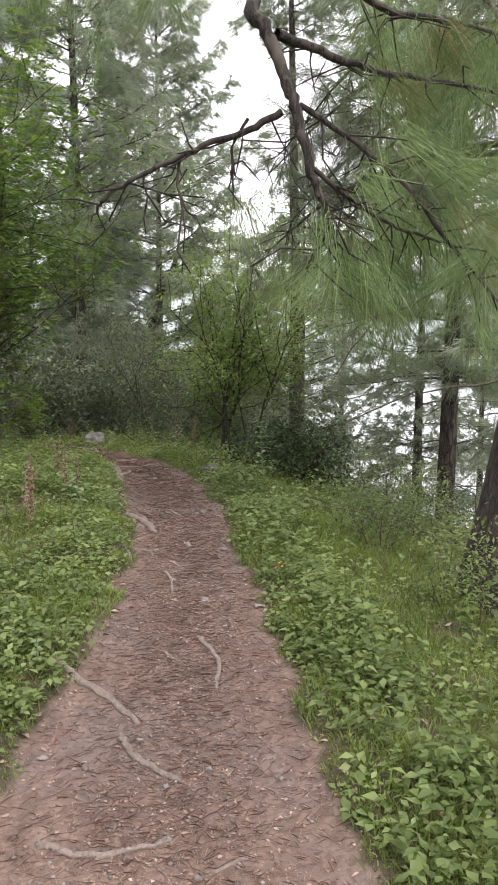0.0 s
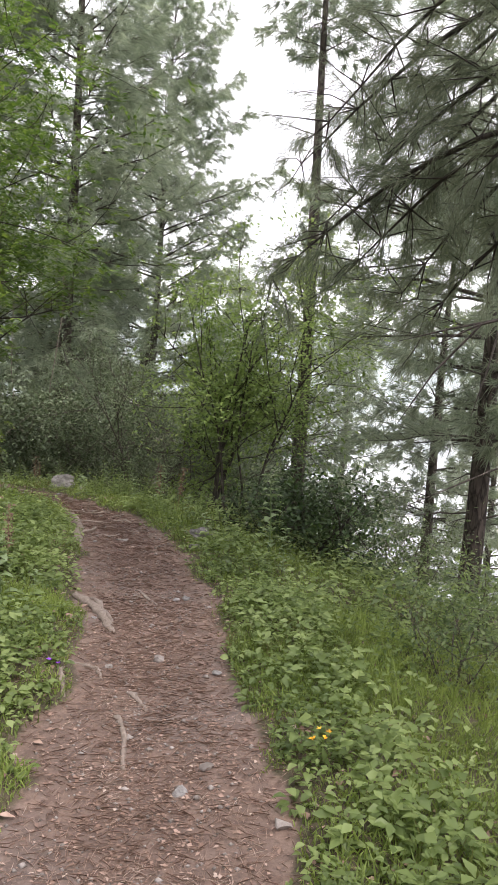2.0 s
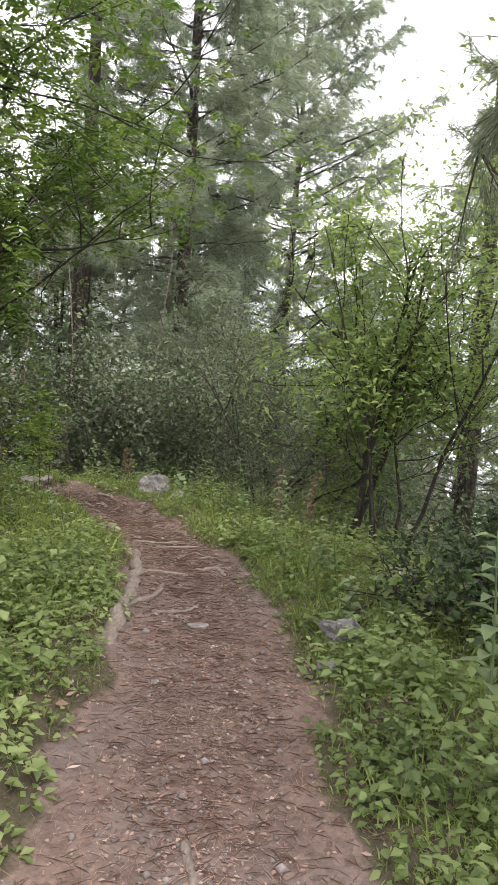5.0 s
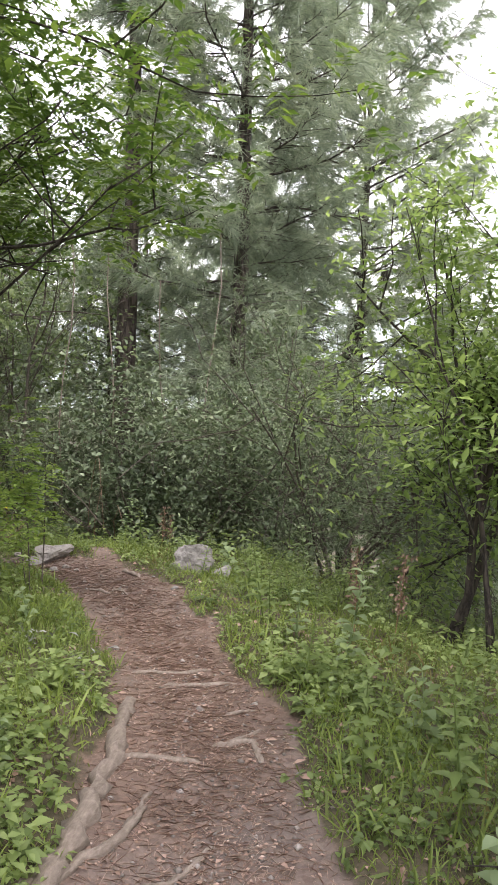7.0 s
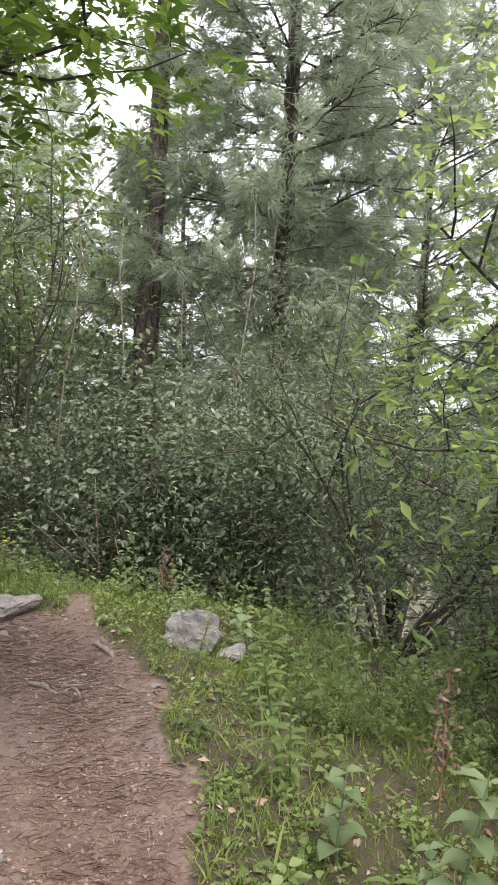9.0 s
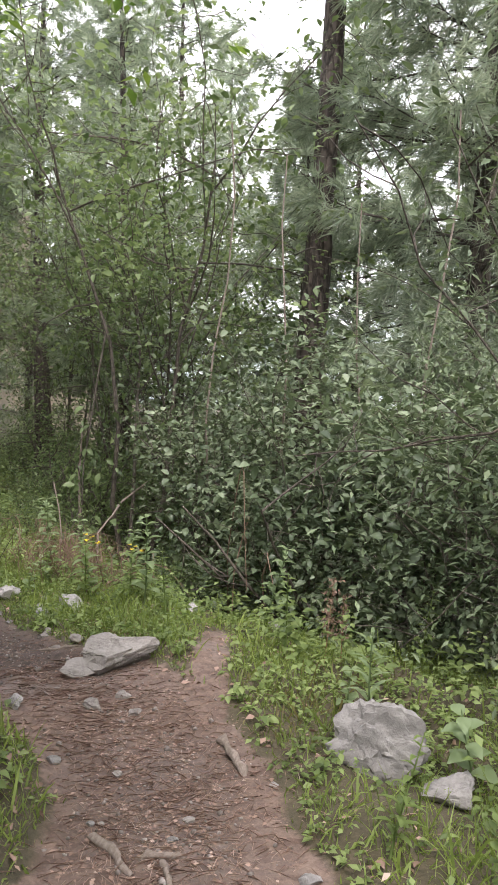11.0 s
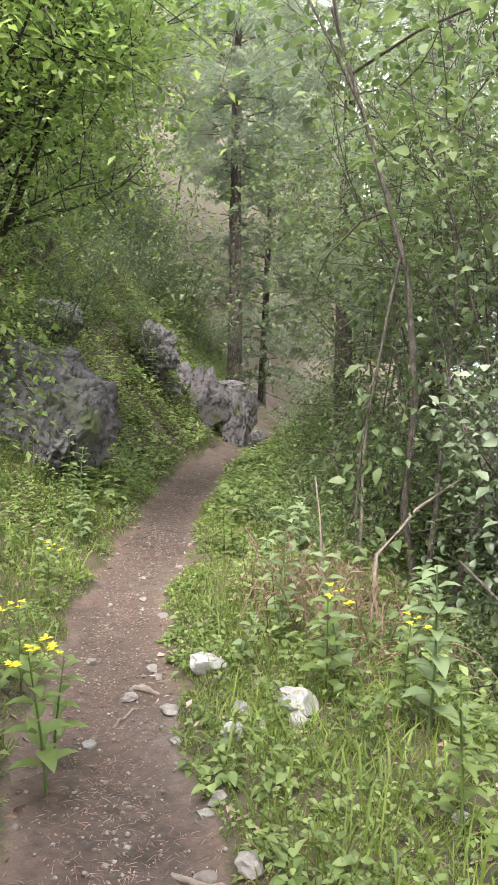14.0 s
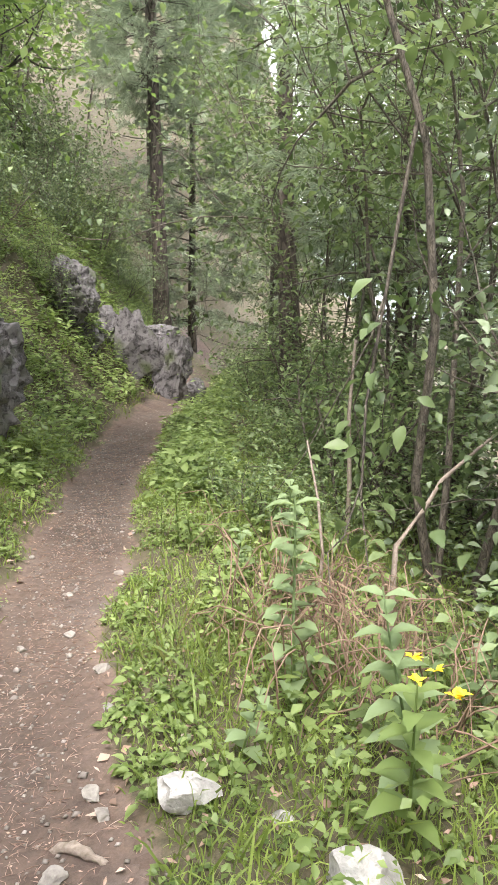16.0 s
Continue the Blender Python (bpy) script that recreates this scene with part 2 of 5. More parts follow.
# pale gravel and the sky's reflection are both painted into this base colour
WATER = plain_material("sky_pale_river", [(0.2, (0.42, 0.44, 0.46)), (0.8, (0.62, 0.63, 0.64))], 0.02, 0.12)
# distance haze is put into the backdrop hills' pale grey colour
HAZE_HILL = plain_material("haze_tinted_hillside", [(0.2, (0.3, 0.35, 0.34)), (0.8, (0.44, 0.48, 0.48))], 0.01, 0.95)

# ---- numeric helpers ----
rng = np.random.default_rng(7)


def lattice(ix, iy, seed):
    h = (ix.astype(np.int64) * 374761393 + iy.astype(np.int64) * 668265263 + seed * 144665) & 0x7FFFFFFF
    h = ((h ^ (h >> 13)) * 1274126177) & 0x7FFFFFFF
    return ((h ^ (h >> 16)) & 0xFFFF) / 65535.0


def vnoise(x, y, scale, seed=0):
    """Smooth value noise from -1 to 1 over arrays."""
    x, y = np.asarray(x, float) / scale, np.asarray(y, float) / scale
    ix, iy = np.floor(x), np.floor(y)
    u, v = x - ix, y - iy
    u, v = u * u * (3 - 2 * u), v * v * (3 - 2 * v)
    a, b = lattice(ix, iy, seed), lattice(ix + 1, iy, seed)
    c, d = lattice(ix, iy + 1, seed), lattice(ix + 1, iy + 1, seed)
    return 2 * (a + (b - a) * u + (c - a) * v + (a - b - c + d) * u * v) - 1


def unit(v):
    return v / np.maximum(np.linalg.norm(v, axis=-1, keepdims=True), 1e-9)


def make_mesh(name, verts, faces, mat, smooth=False):
    """A mesh from arrays; faces is an (n, 3) or (n, 4) array, or a list of such arrays."""
    me = bpy.data.meshes.new(name)
    verts = np.asarray(verts, np.float32)
    groups = faces if isinstance(faces, list) else [faces]
    groups = [np.asarray(g, np.int32) for g in groups if len(g)]
    loops = np.concatenate([g.ravel() for g in groups])
    counts = np.concatenate([np.full(len(g), g.shape[1], np.int32) for g in groups])
    me.vertices.add(len(verts))
    me.vertices.foreach_set("co", verts.ravel())
    me.loops.add(len(loops))
    me.loops.foreach_set("vertex_index", loops)
    me.polygons.add(len(counts))
    me.polygons.foreach_set("loop_start", np.concatenate([[0], np.cumsum(counts)[:-1]]).astype(np.int32))
    me.update(calc_edges=True)
    me.validate()
    if smooth:
        me.polygons.foreach_set("use_smooth", np.ones(len(me.polygons), bool))
    me.materials.append(mat)
    return me


def part(name, me, parent, label=""):
    ob = new(name, me)
    ob.parent = parent
    if label:
        ob["label"] = label
    return ob


class Tubes:
    """Gathers tapered round limbs into one mesh."""

    def __init__(self):
        self.v, self.f, self.n = [], [], 0

    def add(self, pts, radii, sides=5, wobble=0.0):
        pts, radii = np.asarray(pts, float), np.asarray(radii, float)
        k = len(pts)
        tan = unit(np.gradient(pts, axis=0))
        ref = np.where(np.abs(tan[:, 2:3]) > 0.9, [[1.0, 0, 0]], [[0, 0, 1.0]])
        a = unit(np.cross(tan, ref))
        b = np.cross(tan, a)
        th = np.linspace(0, 2 * np.pi, sides, endpoint=False)
        r = radii[:, None] * (1 + wobble * rng.uniform(-1, 1, (k, sides)))
        ring = pts[:, None] + r[..., None] * (np.cos(th)[None, :, None] * a[:, None] + np.sin(th)[None, :, None] * b[:, None])
        self.v.append(ring.reshape(-1, 3))
        i, j = np.meshgrid(np.arange(k - 1), np.arange(sides), indexing="ij")
        q = np.stack([i * sides + j, i * sides + (j + 1) % sides, (i + 1) * sides + (j + 1) % sides, (i + 1) * sides + j], -1)
        self.f.append(q.reshape(-1, 4) + self.n)
        self.n += k * sides

    def mesh(self, name, mat):
        return make_mesh(name, np.concatenate(self.v), np.concatenate(self.f), mat, True)


def frames_of(d):
    """Two directions square to each of the directions d."""
    ref = np.where(np.abs(d[:, 2:3]) > 0.95, [[1.0, 0, 0]], [[0, 0, 1.0]])
    side = unit(np.cross(d, ref))
    return side, np.cross(side, d)


def leaf_arrays(base, d, up, length, width, full=False):
    """Folded leaves: base points, directions, upper sides, lengths and widths."""
    side = unit(np.cross(d, up))
    nrm = np.cross(side, d)
    L, W = length[:, None], width[:, None]
    if not full:
        mid = base + d * L * 0.45
        v = np.stack([base, mid + side * W * 0.5 + nrm * W * 0.14, base + d * L - nrm * L * 0.1, mid - side * W * 0.5 + nrm * W * 0.14], 1)
        k = np.arange(len(base))[:, None] * 4
        f = np.concatenate([k + [0, 1, 2], k + [0, 2, 3]])
    else:
        rows = []
        for at, wide, sag in ((0.16, 0.3, 0.0), (0.42, 0.5, 0.02), (0.72, 0.33, -0.04)):
            mid = base + d * L * at + nrm * L * sag
            rows += [mid + side * W * wide + nrm * W * wide * 0.4, mid, mid - side * W * wide + nrm * W * wide * 0.4]
        v = np.stack([base, *rows, base + d * L - nrm * L * 0.17], 1)
        k = np.arange(len(base))[:, None] * 11
        f = np.concatenate([k + t for t in ([0, 1, 2], [0, 2, 3], [1, 4, 5], [1, 5, 2], [2, 5, 6], [2, 6, 3], [4, 7, 8], [4, 8, 5], [5, 8, 9], [5, 9, 6], [7, 10, 8], [8, 10, 9])])
    return v.reshape(-1, 3), f


def leaf_mesh(name, base, d, up, length, width, mat, full=False):
    v, f = leaf_arrays(base, d, up, length, width, full)
    return make_mesh(name, v, f, mat)


def blade_arrays(base, d, length, width, sag):
    """Thin blades: two segments, the outer one bent down."""
    side, _ = frames_of(d)
    turn = rng.uniform(0, np.pi, len(base))[:, None]
    side = unit(side * np.cos(turn) + np.cross(d, side) * np.sin(turn))
    L, W = length[:, None], width[:, None]
    drop = np.array([[0, 0, -1.0]]) * sag[:, None] * L
    m = base + d * L * 0.55 + drop * 0.25
    v = np.stack([base - side * W * 0.5, base + side * W * 0.5, m + side * W * 0.42, m - side * W * 0.42, base + d * L + drop], 1)
    k = np.arange(len(base))[:, None] * 5
    return v.reshape(-1, 3), [np.concatenate([k + [0, 1, 2, 3]]), np.concatenate([k + [3, 2, 4]])]


# ---- the trail and the lie of the land ----
TRAIL = np.array([
    (0.1, -4, -0.2, 0.6), (-0.32, 0, -0.2, 0.66), (-0.28, 2.1, -0.2, 0.64), (-0.29, 3, -0.2, 0.59), (-0.37, 3.85, -0.2, 0.48),
    (-0.45, 5.3, -0.2, 0.44), (-0.62, 6.4, -0.2, 0.42), (-0.86, 7.75, -0.23, 0.43), (-1.2, 9.2, -0.28, 0.41), (-1.64, 10.35, -0.33, 0.33),
    (-2.4, 11.7, -0.45, 0.36), (-3.1, 12.7, -0.55, 0.36), (-3.75, 13.3, -0.62, 0.42), (-4.5, 13.62, -0.7, 0.4), (-5.4, 14.0, -0.84, 0.34),
    (-6.34, 14.34, -0.97, 0.28), (-7.5, 14.92, -1.04, 0.28), (-8.56, 15.67, -1.06, 0.285), (-10.55, 17.03, -1.15, 0.31), (-13.35, 19.08, -1.32, 0.32)])
TRAIL = np.concatenate([TRAIL, [(-15.1, 20.8, -1.4, 0.33), (-17, 22.6, -1.5, 0.3), (-22, 27, -1.8, 0.3)]])
_s = np.concatenate([[0], np.cumsum(np.hypot(*np.diff(TRAIL[:, :2], axis=0).T))])
_fine = np.linspace(0, _s[-1], 330)
TR = np.stack([np.interp(_fine, _s, TRAIL[:, k]) for k in range(4)], 1)
for _ in range(3):
    TR[1:-1] = (TR[:-2] + 2 * TR[1:-1] + TR[2:]) / 4
TR_DIR = unit(np.gradient(TR[:, :2], axis=0))


def trail_coords(x, y):
    """Signed distance from the trail's middle line (right is plus), its height, half width and the stretch along it."""
    x, y = np.asarray(x, float).ravel(), np.asarray(y, float).ravel()
    d, z, w, s = (np.empty(len(x)) for _ in range(4))
    for a in range(0, len(x), 20000):
        dx, dy = x[a:a + 20000, None] - TR[None, :, 0], y[a:a + 20000, None] - TR[None, :, 1]
        k = np.argmin(dx * dx + dy * dy, 1)
        r = np.arange(len(k))
        dist = np.hypot(dx[r, k], dy[r, k])
        side = np.sign(dx[r, k] * TR_DIR[k, 1] - dy[r, k] * TR_DIR[k, 0])
        d[a:a + 20000], z[a:a + 20000], w[a:a + 20000], s[a:a + 20000] = dist * side, TR[k, 2], TR[k, 3], _fine[k]
    return d, z, w, s


def beside(t, off):
    """Places at the share t of the trail's length, off metres to its right."""
    i = np.asarray(t, float) * (len(TR) - 1)
    k = np.arange(len(TR))
    px, py = np.interp(i, k, TR[:, 0]), np.interp(i, k, TR[:, 1])
    dx, dy = np.interp(i, k, TR_DIR[:, 0]), np.interp(i, k, TR_DIR[:, 1])
    return px + off * dy, py - off * dx


def half_width(t):
    return np.interp(np.asarray(t, float) * (len(TR) - 1), np.arange(len(TR)), TR[:, 3])


def spur_mask(x, y):
    """The little side track that leaves the trail at the bend."""
    ax, ay, bx, by = -3.4, 13.2, -4.35, 14.75
    t = np.clip(((x - ax) * (bx - ax) + (y - ay) * (by - ay)) / ((bx - ax) ** 2 + (by - ay) ** 2), 0, 1)
    return np.hypot(x - ax - t * (bx - ax), y - ay - t * (by - ay)) - 0.13 + 0.06 * t


def land(x, y):
    """Height of the ground and how far a place belongs to the trail (1 on it, 0 off it)."""
    shape = np.shape(x)
    x, y = np.asarray(x, float).ravel(), np.asarray(y, float).ravel()
    d, z, w, s = trail_coords(x, y)
    w = w + 0.09 * vnoise(x, y, 0.45, 3) + 0.05 * vnoise(x, y, 0.17, 4)
    r = np.abs(d) - w
    o = np.maximum(r, 0)
    late = np.clip((s - 20) / 5, 0, 1)
    right = -0.10 * np.minimum(o, 1.1) - 0.36 * np.clip(o - 1.1, 0, 2.2) - 0.62 * np.clip(o - 3.3, 0, 19)
    left_early = 0.10 * np.minimum(o, 1.6) + 0.28 * np.clip(o - 1.6, 0, 40)
    left_late = 0.35 * np.minimum(o, 0.6) + 0.85 * np.clip(o - 0.6, 0, 26)
    cliff = np.clip((s - 26) / 4, 0, 1)
    left_late = left_late * (1 - cliff) + cliff * (0.6 * np.minimum(o, 0.35) + 1.5 * np.clip(o - 0.35, 0, 3) + 0.8 * np.clip(o - 3.35, 0, 26))
    left = left_early * (1 - late) + left_late * late
    h = z + np.where(d > 0, right, left)
    lip = np.clip(r / 0.14, 0, 1)
    h = h + 0.07 * lip * np.exp(-o / 1.2)
    h = h - 0.025 * np.exp(-(d / (0.6 * w)) ** 2)
    amp = 0.02 + 0.07 * np.clip(o, 0, 1)
    h = h + amp * vnoise(x, y, 0.9, 1) + 0.5 * amp * vnoise(x, y, 0.33, 2) + 0.01 * vnoise(x, y, 0.2, 9)
    h = h + np.clip(o - 4, 0, 20) * 0.06 * vnoise(x, y, 5, 5)
    far = np.hypot(x + 4, y - 12)
    h = np.maximum(h, -14.5 + 0.2 * vnoise(x, y, 8, 6))
    m = np.clip(0.5 - r / 0.22, 0, 1)
    m = np.maximum(m, np.clip(0.5 - spur_mask(x, y) / 0.25, 0, 1))
    bare = np.clip(vnoise(x, y, 0.8, 12) * 1.2 - 0.35, 0, 1) * np.exp(-o / 0.7)
    m = np.maximum(m, 0.36 * bare)
    return h.reshape(shape), m.reshape(shape), d.reshape(shape), o.reshape(shape), s.reshape(shape)


def height(x, y):
    return float(land(np.array([x]), np.array([y]))[0][0])


def kept_clear(p, width=0.75, head=2.3):
    """True where walkers keep the trail free of growth."""
    x, y = p[:, 0], p[:, 1]
    h, _, d, _, s = land(x, y)
    return (np.abs(d) < width) & (p[:, 2] - h < head) & (s > 2)


def axis(lo, hi, step, reach):
    grow = [step]
    while sum(grow) < reach:
        grow.append(grow[-1] * 1.22)
    g = np.cumsum(grow)
    return np.concatenate([lo - g[::-1], np.arange(lo, hi, step), hi + g])


def build_ground():
    xs, ys = axis(-13, 3, 0.085, 1500), axis(1, 21, 0.085, 1500)
    X, Y = np.meshgrid(xs, ys)
    H, M, _, _, _ = land(X, Y)
    v = np.stack([X, Y, H], -1).reshape(-1, 3)
    nx = len(xs)
    i, j = np.meshgrid(np.arange(len(ys) - 1), np.arange(nx - 1), indexing="ij")
    q = np.stack([i * nx + j, i * nx + j + 1, (i + 1) * nx + j + 1, (i + 1) * nx + j], -1).reshape(-1, 4)
    me = make_mesh("ground", v, q, GROUND, True)
    a = me.attributes.new("trail", "FLOAT", "POINT")
    a.data.foreach_set("value", M.ravel().astype(np.float32))
    damp = me.attributes.new("damp", "FLOAT", "POINT")
    wet = 0.3 * np.clip(vnoise(X, Y, 1.1, 41) * 1.4, 0, 1) + np.clip(1.6 - ((X + 10.2) ** 2 / 3.2 + (Y - 17.1) ** 2 / 1.6), 0, 1) + 0.8 * np.clip(1.5 - ((X + 5.3) ** 2 / 0.8 + (Y - 13.9) ** 2 / 0.12), 0, 1) + 0.75 * np.clip((-4.4 - X) / 1.2, 0, 1)
    damp.data.foreach_set("value", (np.clip(wet, 0, 1) * M * 1.5).ravel().astype(np.float32))
    return tagged(new("ground", me), "forest floor with a worn reddish dirt trail", "ground", kind="structure")


build_ground()
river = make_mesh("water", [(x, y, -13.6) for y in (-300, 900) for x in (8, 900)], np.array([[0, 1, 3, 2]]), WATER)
tagged(new("water", river), "river in the valley below, gravel and sky reflection painted pale", "river", kind="structure")


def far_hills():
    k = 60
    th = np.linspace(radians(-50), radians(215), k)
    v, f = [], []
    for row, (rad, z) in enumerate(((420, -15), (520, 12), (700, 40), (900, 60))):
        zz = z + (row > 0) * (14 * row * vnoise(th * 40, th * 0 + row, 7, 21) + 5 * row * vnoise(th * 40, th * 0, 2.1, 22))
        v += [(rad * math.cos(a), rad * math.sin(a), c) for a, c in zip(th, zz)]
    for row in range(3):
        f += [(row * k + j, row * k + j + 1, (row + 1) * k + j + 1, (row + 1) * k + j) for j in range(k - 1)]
    return tagged(new("backdrop", make_mesh("backdrop", v, np.array(f), HAZE_HILL, True)), "hills across the valley tinted with haze", "hills", kind="structure")


far_hills()

# ---- pines ----


def needle_tufts(pos, d, per, length, width, sag, spread):
    n = len(pos)
    base = np.repeat(pos, per, 0) + rng.normal(0, 0.02, (n * per, 3))
    dd = unit(np.repeat(d, per, 0) + rng.normal(0, spread, (n * per, 3)))
    L = length * rng.uniform(0.7, 1.15, n * per)
    side = unit(np.cross(dd, rng.normal(0, 1, (n * per, 3))))
    tip = base + dd * L[:, None] + np.array([[0, 0, -1.0]]) * (sag * L * rng.uniform(0.4, 1.2, n * per))[:, None]
    v = np.stack([base - side * width * 0.5, base + side * width * 0.5, tip], 1).reshape(-1, 3)
    return v, np.arange(len(v)).reshape(-1, 3)


def pine(x, y, tall, radius, crown_from, reach, lean=(0.0, 0.0), seed=1, whorl=0.55, per=18, nlen=0.27, nwid=0.017, bare_from=0.12, tufts=1.0, taper=0.75,
         label="tall pine with long drooping needles", turn=None, bark=None):
    """A pine: tapered trunk, whorls of limbs with side twigs, and tufts of long needles."""
    global rng
    rng = np.random.default_rng(seed)
    tree = new("pine_tree")
    tree.location = (x, y, height(x, y) - 0.08)
    tagged(tree, label, "pine tree", "pines of the forest")
    k = 16
    tz = np.linspace(0, 1, k)
    trunk_pts = np.stack([lean[0] * tz * tall + 0.06 * np.sin(tz * 5 + seed), lean[1] * tz * tall + 0.06 * np.cos(tz * 4 + seed), tz * tall], 1)
    tb = Tubes()
    rr = radius * (1 - 0.9 * tz) * (1 + 0.45 * np.exp(-tz * tall / 0.35))
    tb.add(trunk_pts, rr, 12, 0.06)
    part("trunk", tb.mesh("trunk", bark or BARK), tree)
    br, tp, td = Tubes(), [], []
    z = tall * bare_from
    while z < tall * 0.985:
        f = z / tall
        alive = f > crown_from
        rel = (f - crown_from) / (1 - crown_from) if alive else 0
        ln = reach * ((1 - rel) ** taper * (0.55 + 0.45 * min(1, rel * 4)) if alive else 0.5)
        nlimb = int(rng.integers(5, 8)) if alive else int(rng.integers(1, 4))
        at = np.array([np.interp(z, trunk_pts[:, 2], trunk_pts[:, 0]), np.interp(z, trunk_pts[:, 2], trunk_pts[:, 1]), z])
        a0 = rng.uniform(0, 6.28)
        for b in range(nlimb):
            a = a0 + b * 6.283 / nlimb + rng.normal(0, 0.3)
            if turn and rng.random() < 0.3:
                a = turn + rng.normal(0, 0.6)
            L = max(0.25, ln * rng.uniform(0.65, 1.2))
            h = np.array([math.cos(a), math.sin(a), 0])
            u = np.linspace(0, 1, 7)
            rise = (rng.uniform(0.05, 0.3) + 0.5 * rel) * u - (0.5 - 0.3 * rel) * u ** 2 + rng.uniform(0.2, 0.5) * u ** 3
            wig = np.cumsum(rng.normal(0, 0.03, (7, 3)), 0) * u[:, None]
            pts = at + [0, 0, rng.uniform(-0.3, 0.3) * whorl] + h * (u * L)[:, None] + np.array([0, 0, 1.0]) * (rise * L)[:, None] + wig * L
            r0 = max(0.006, 0.0085 * L + 0.004)
            br.add(pts, r0 * (1 - 0.85 * u), 4)
            if not alive:
                for _ in range(3):
                    w = rng.uniform(0.4, 0.95)
                    p0 = np.array([np.interp(w, u, pts[:, c]) for c in range(3)])
                    e = p0 + rng.normal(0, 0.16, 3) * L + h * 0.12 * L - np.array([0, 0, 0.1 * L])
                    br.add([p0, (p0 + e) / 2 + rng.normal(0, 0.02, 3), e], [r0 * 0.4, r0 * 0.3, r0 * 0.1], 3)
                continue
            ntw = int(max(5, 8 * L * tufts))
            for q in range(ntw):
                w = 0.16 + 0.84 * (q + rng.random()) / ntw
                p0 = np.array([np.interp(w, u, pts[:, c]) for c in range(3)])
                sgn = 1 if q % 2 else -1
                dirn = unit(h * 0.7 + np.array([-h[1], h[0], 0]) * sgn * rng.uniform(0.2, 1) + np.array([0, 0, rng.uniform(-0.4, 0.65)]))
                tl = (0.16 + 0.36 * (1 - w)) * max(0.5, min(L, 1.6)) * rng.uniform(0.6, 1.3)
                p1 = p0 + dirn * tl + np.array([0, 0, 0.06 * tl])
                br.add([p0, p1], [r0 * 0.35 * (1 - 0.6 * w) + 0.002, 0.003], 3)
                for c in np.linspace(0.45, 1, 3):
                    tp.append(p0 + (p1 - p0) * c + np.array([0, 0, rng.normal(0, 0.05)]))
                    td.append(unit(dirn + np.array([0, 0, 0.15])))
        z += whorl * rng.uniform(0.6, 1.25) * (1.0 if alive else 1.5)
    tp.append(trunk_pts[-1]), td.append(np.array([0, 0, 1.0]))
    tagged(part("branchwork", br.mesh("branchwork", TWIG), tree), kind="stuff")
    v, f = needle_tufts(np.array(tp), np.array(td), per, nlen, nwid, 0.45, 0.62)
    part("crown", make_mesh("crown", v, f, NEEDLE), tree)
    return tree


pine(-4.5, 20.5, 19, 0.2, 0.25, 3.2, (0.004, 0.0), 11, tufts=1.1, taper=0.5, label="tall pine with a broad feathery crown behind the bushes")
pine(-3.2, 25.0, 18.5, 0.17, 0.18, 4.3, (0.03, 0.0), 12, tufts=1.15, taper=0.5, label="broad pine with a billowing outline against the sky")
pine(0.94, 16.9, 15, 0.165, 0.66, 1.6, (0.006, 0.0), 13, bare_from=0.1, label="slender pine with a bare trunk and thin crown")
pine(3.67, 14.5, 16, 0.19, 0.2, 3.7, (0.03, 0.0), 14, bare_from=0.1, tufts=0.75, taper=0.4, label="dark pine on the slope above the river")
pine_c = pine(4.5, 20.5, 14, 0.17, 0.22, 2.8, (0.02, 0.0), 15, per=13, nwid=0.024, tufts=0.62, label="slender pine on the slope above the river")
near_pine = pine(1.78, 5.15, 11, 0.3, 0.36, 3.0, (0.17, 0.04), 16, per=20, nwid=0.009, bare_from=0.17, bark=BARK_DARK, label="thick dark pine leaning over the slope")
pine(-6.22, 19.45, 15, 0.235, 0.62, 2.4, (0.012, 0.0), 17, label="straight pine with a reddish brown trunk behind bushes")
pine(-7.7, 21.4, 8.5, 0.07, 0.55, 1.4, (0.05, 0.0), 18, label="thin young pine with dead lower branches")
pine_b = pine(-12.4, 24.9, 14, 0.15, 0.1, 3.0, (0.0, 0.0), 19, per=13, nwid=0.024, tufts=0.62, label="tall pine deep in the wood with soft needles paled by haze")
pine(-20.0, 23.8, 15, 0.2, 0.35, 2.8, (0.0, 0.0), 20, label="old pine on the hillside above the trail")
pine(-13.9, 22.3, 12, 0.19, 0.45, 2.3, (-0.02, 0.0), 21, label="pine beside the far end of the trail")

# ---- broadleaved trees and shrubs ----


ORIGIN = [np.zeros(3), False, (0.6, 2.1)]


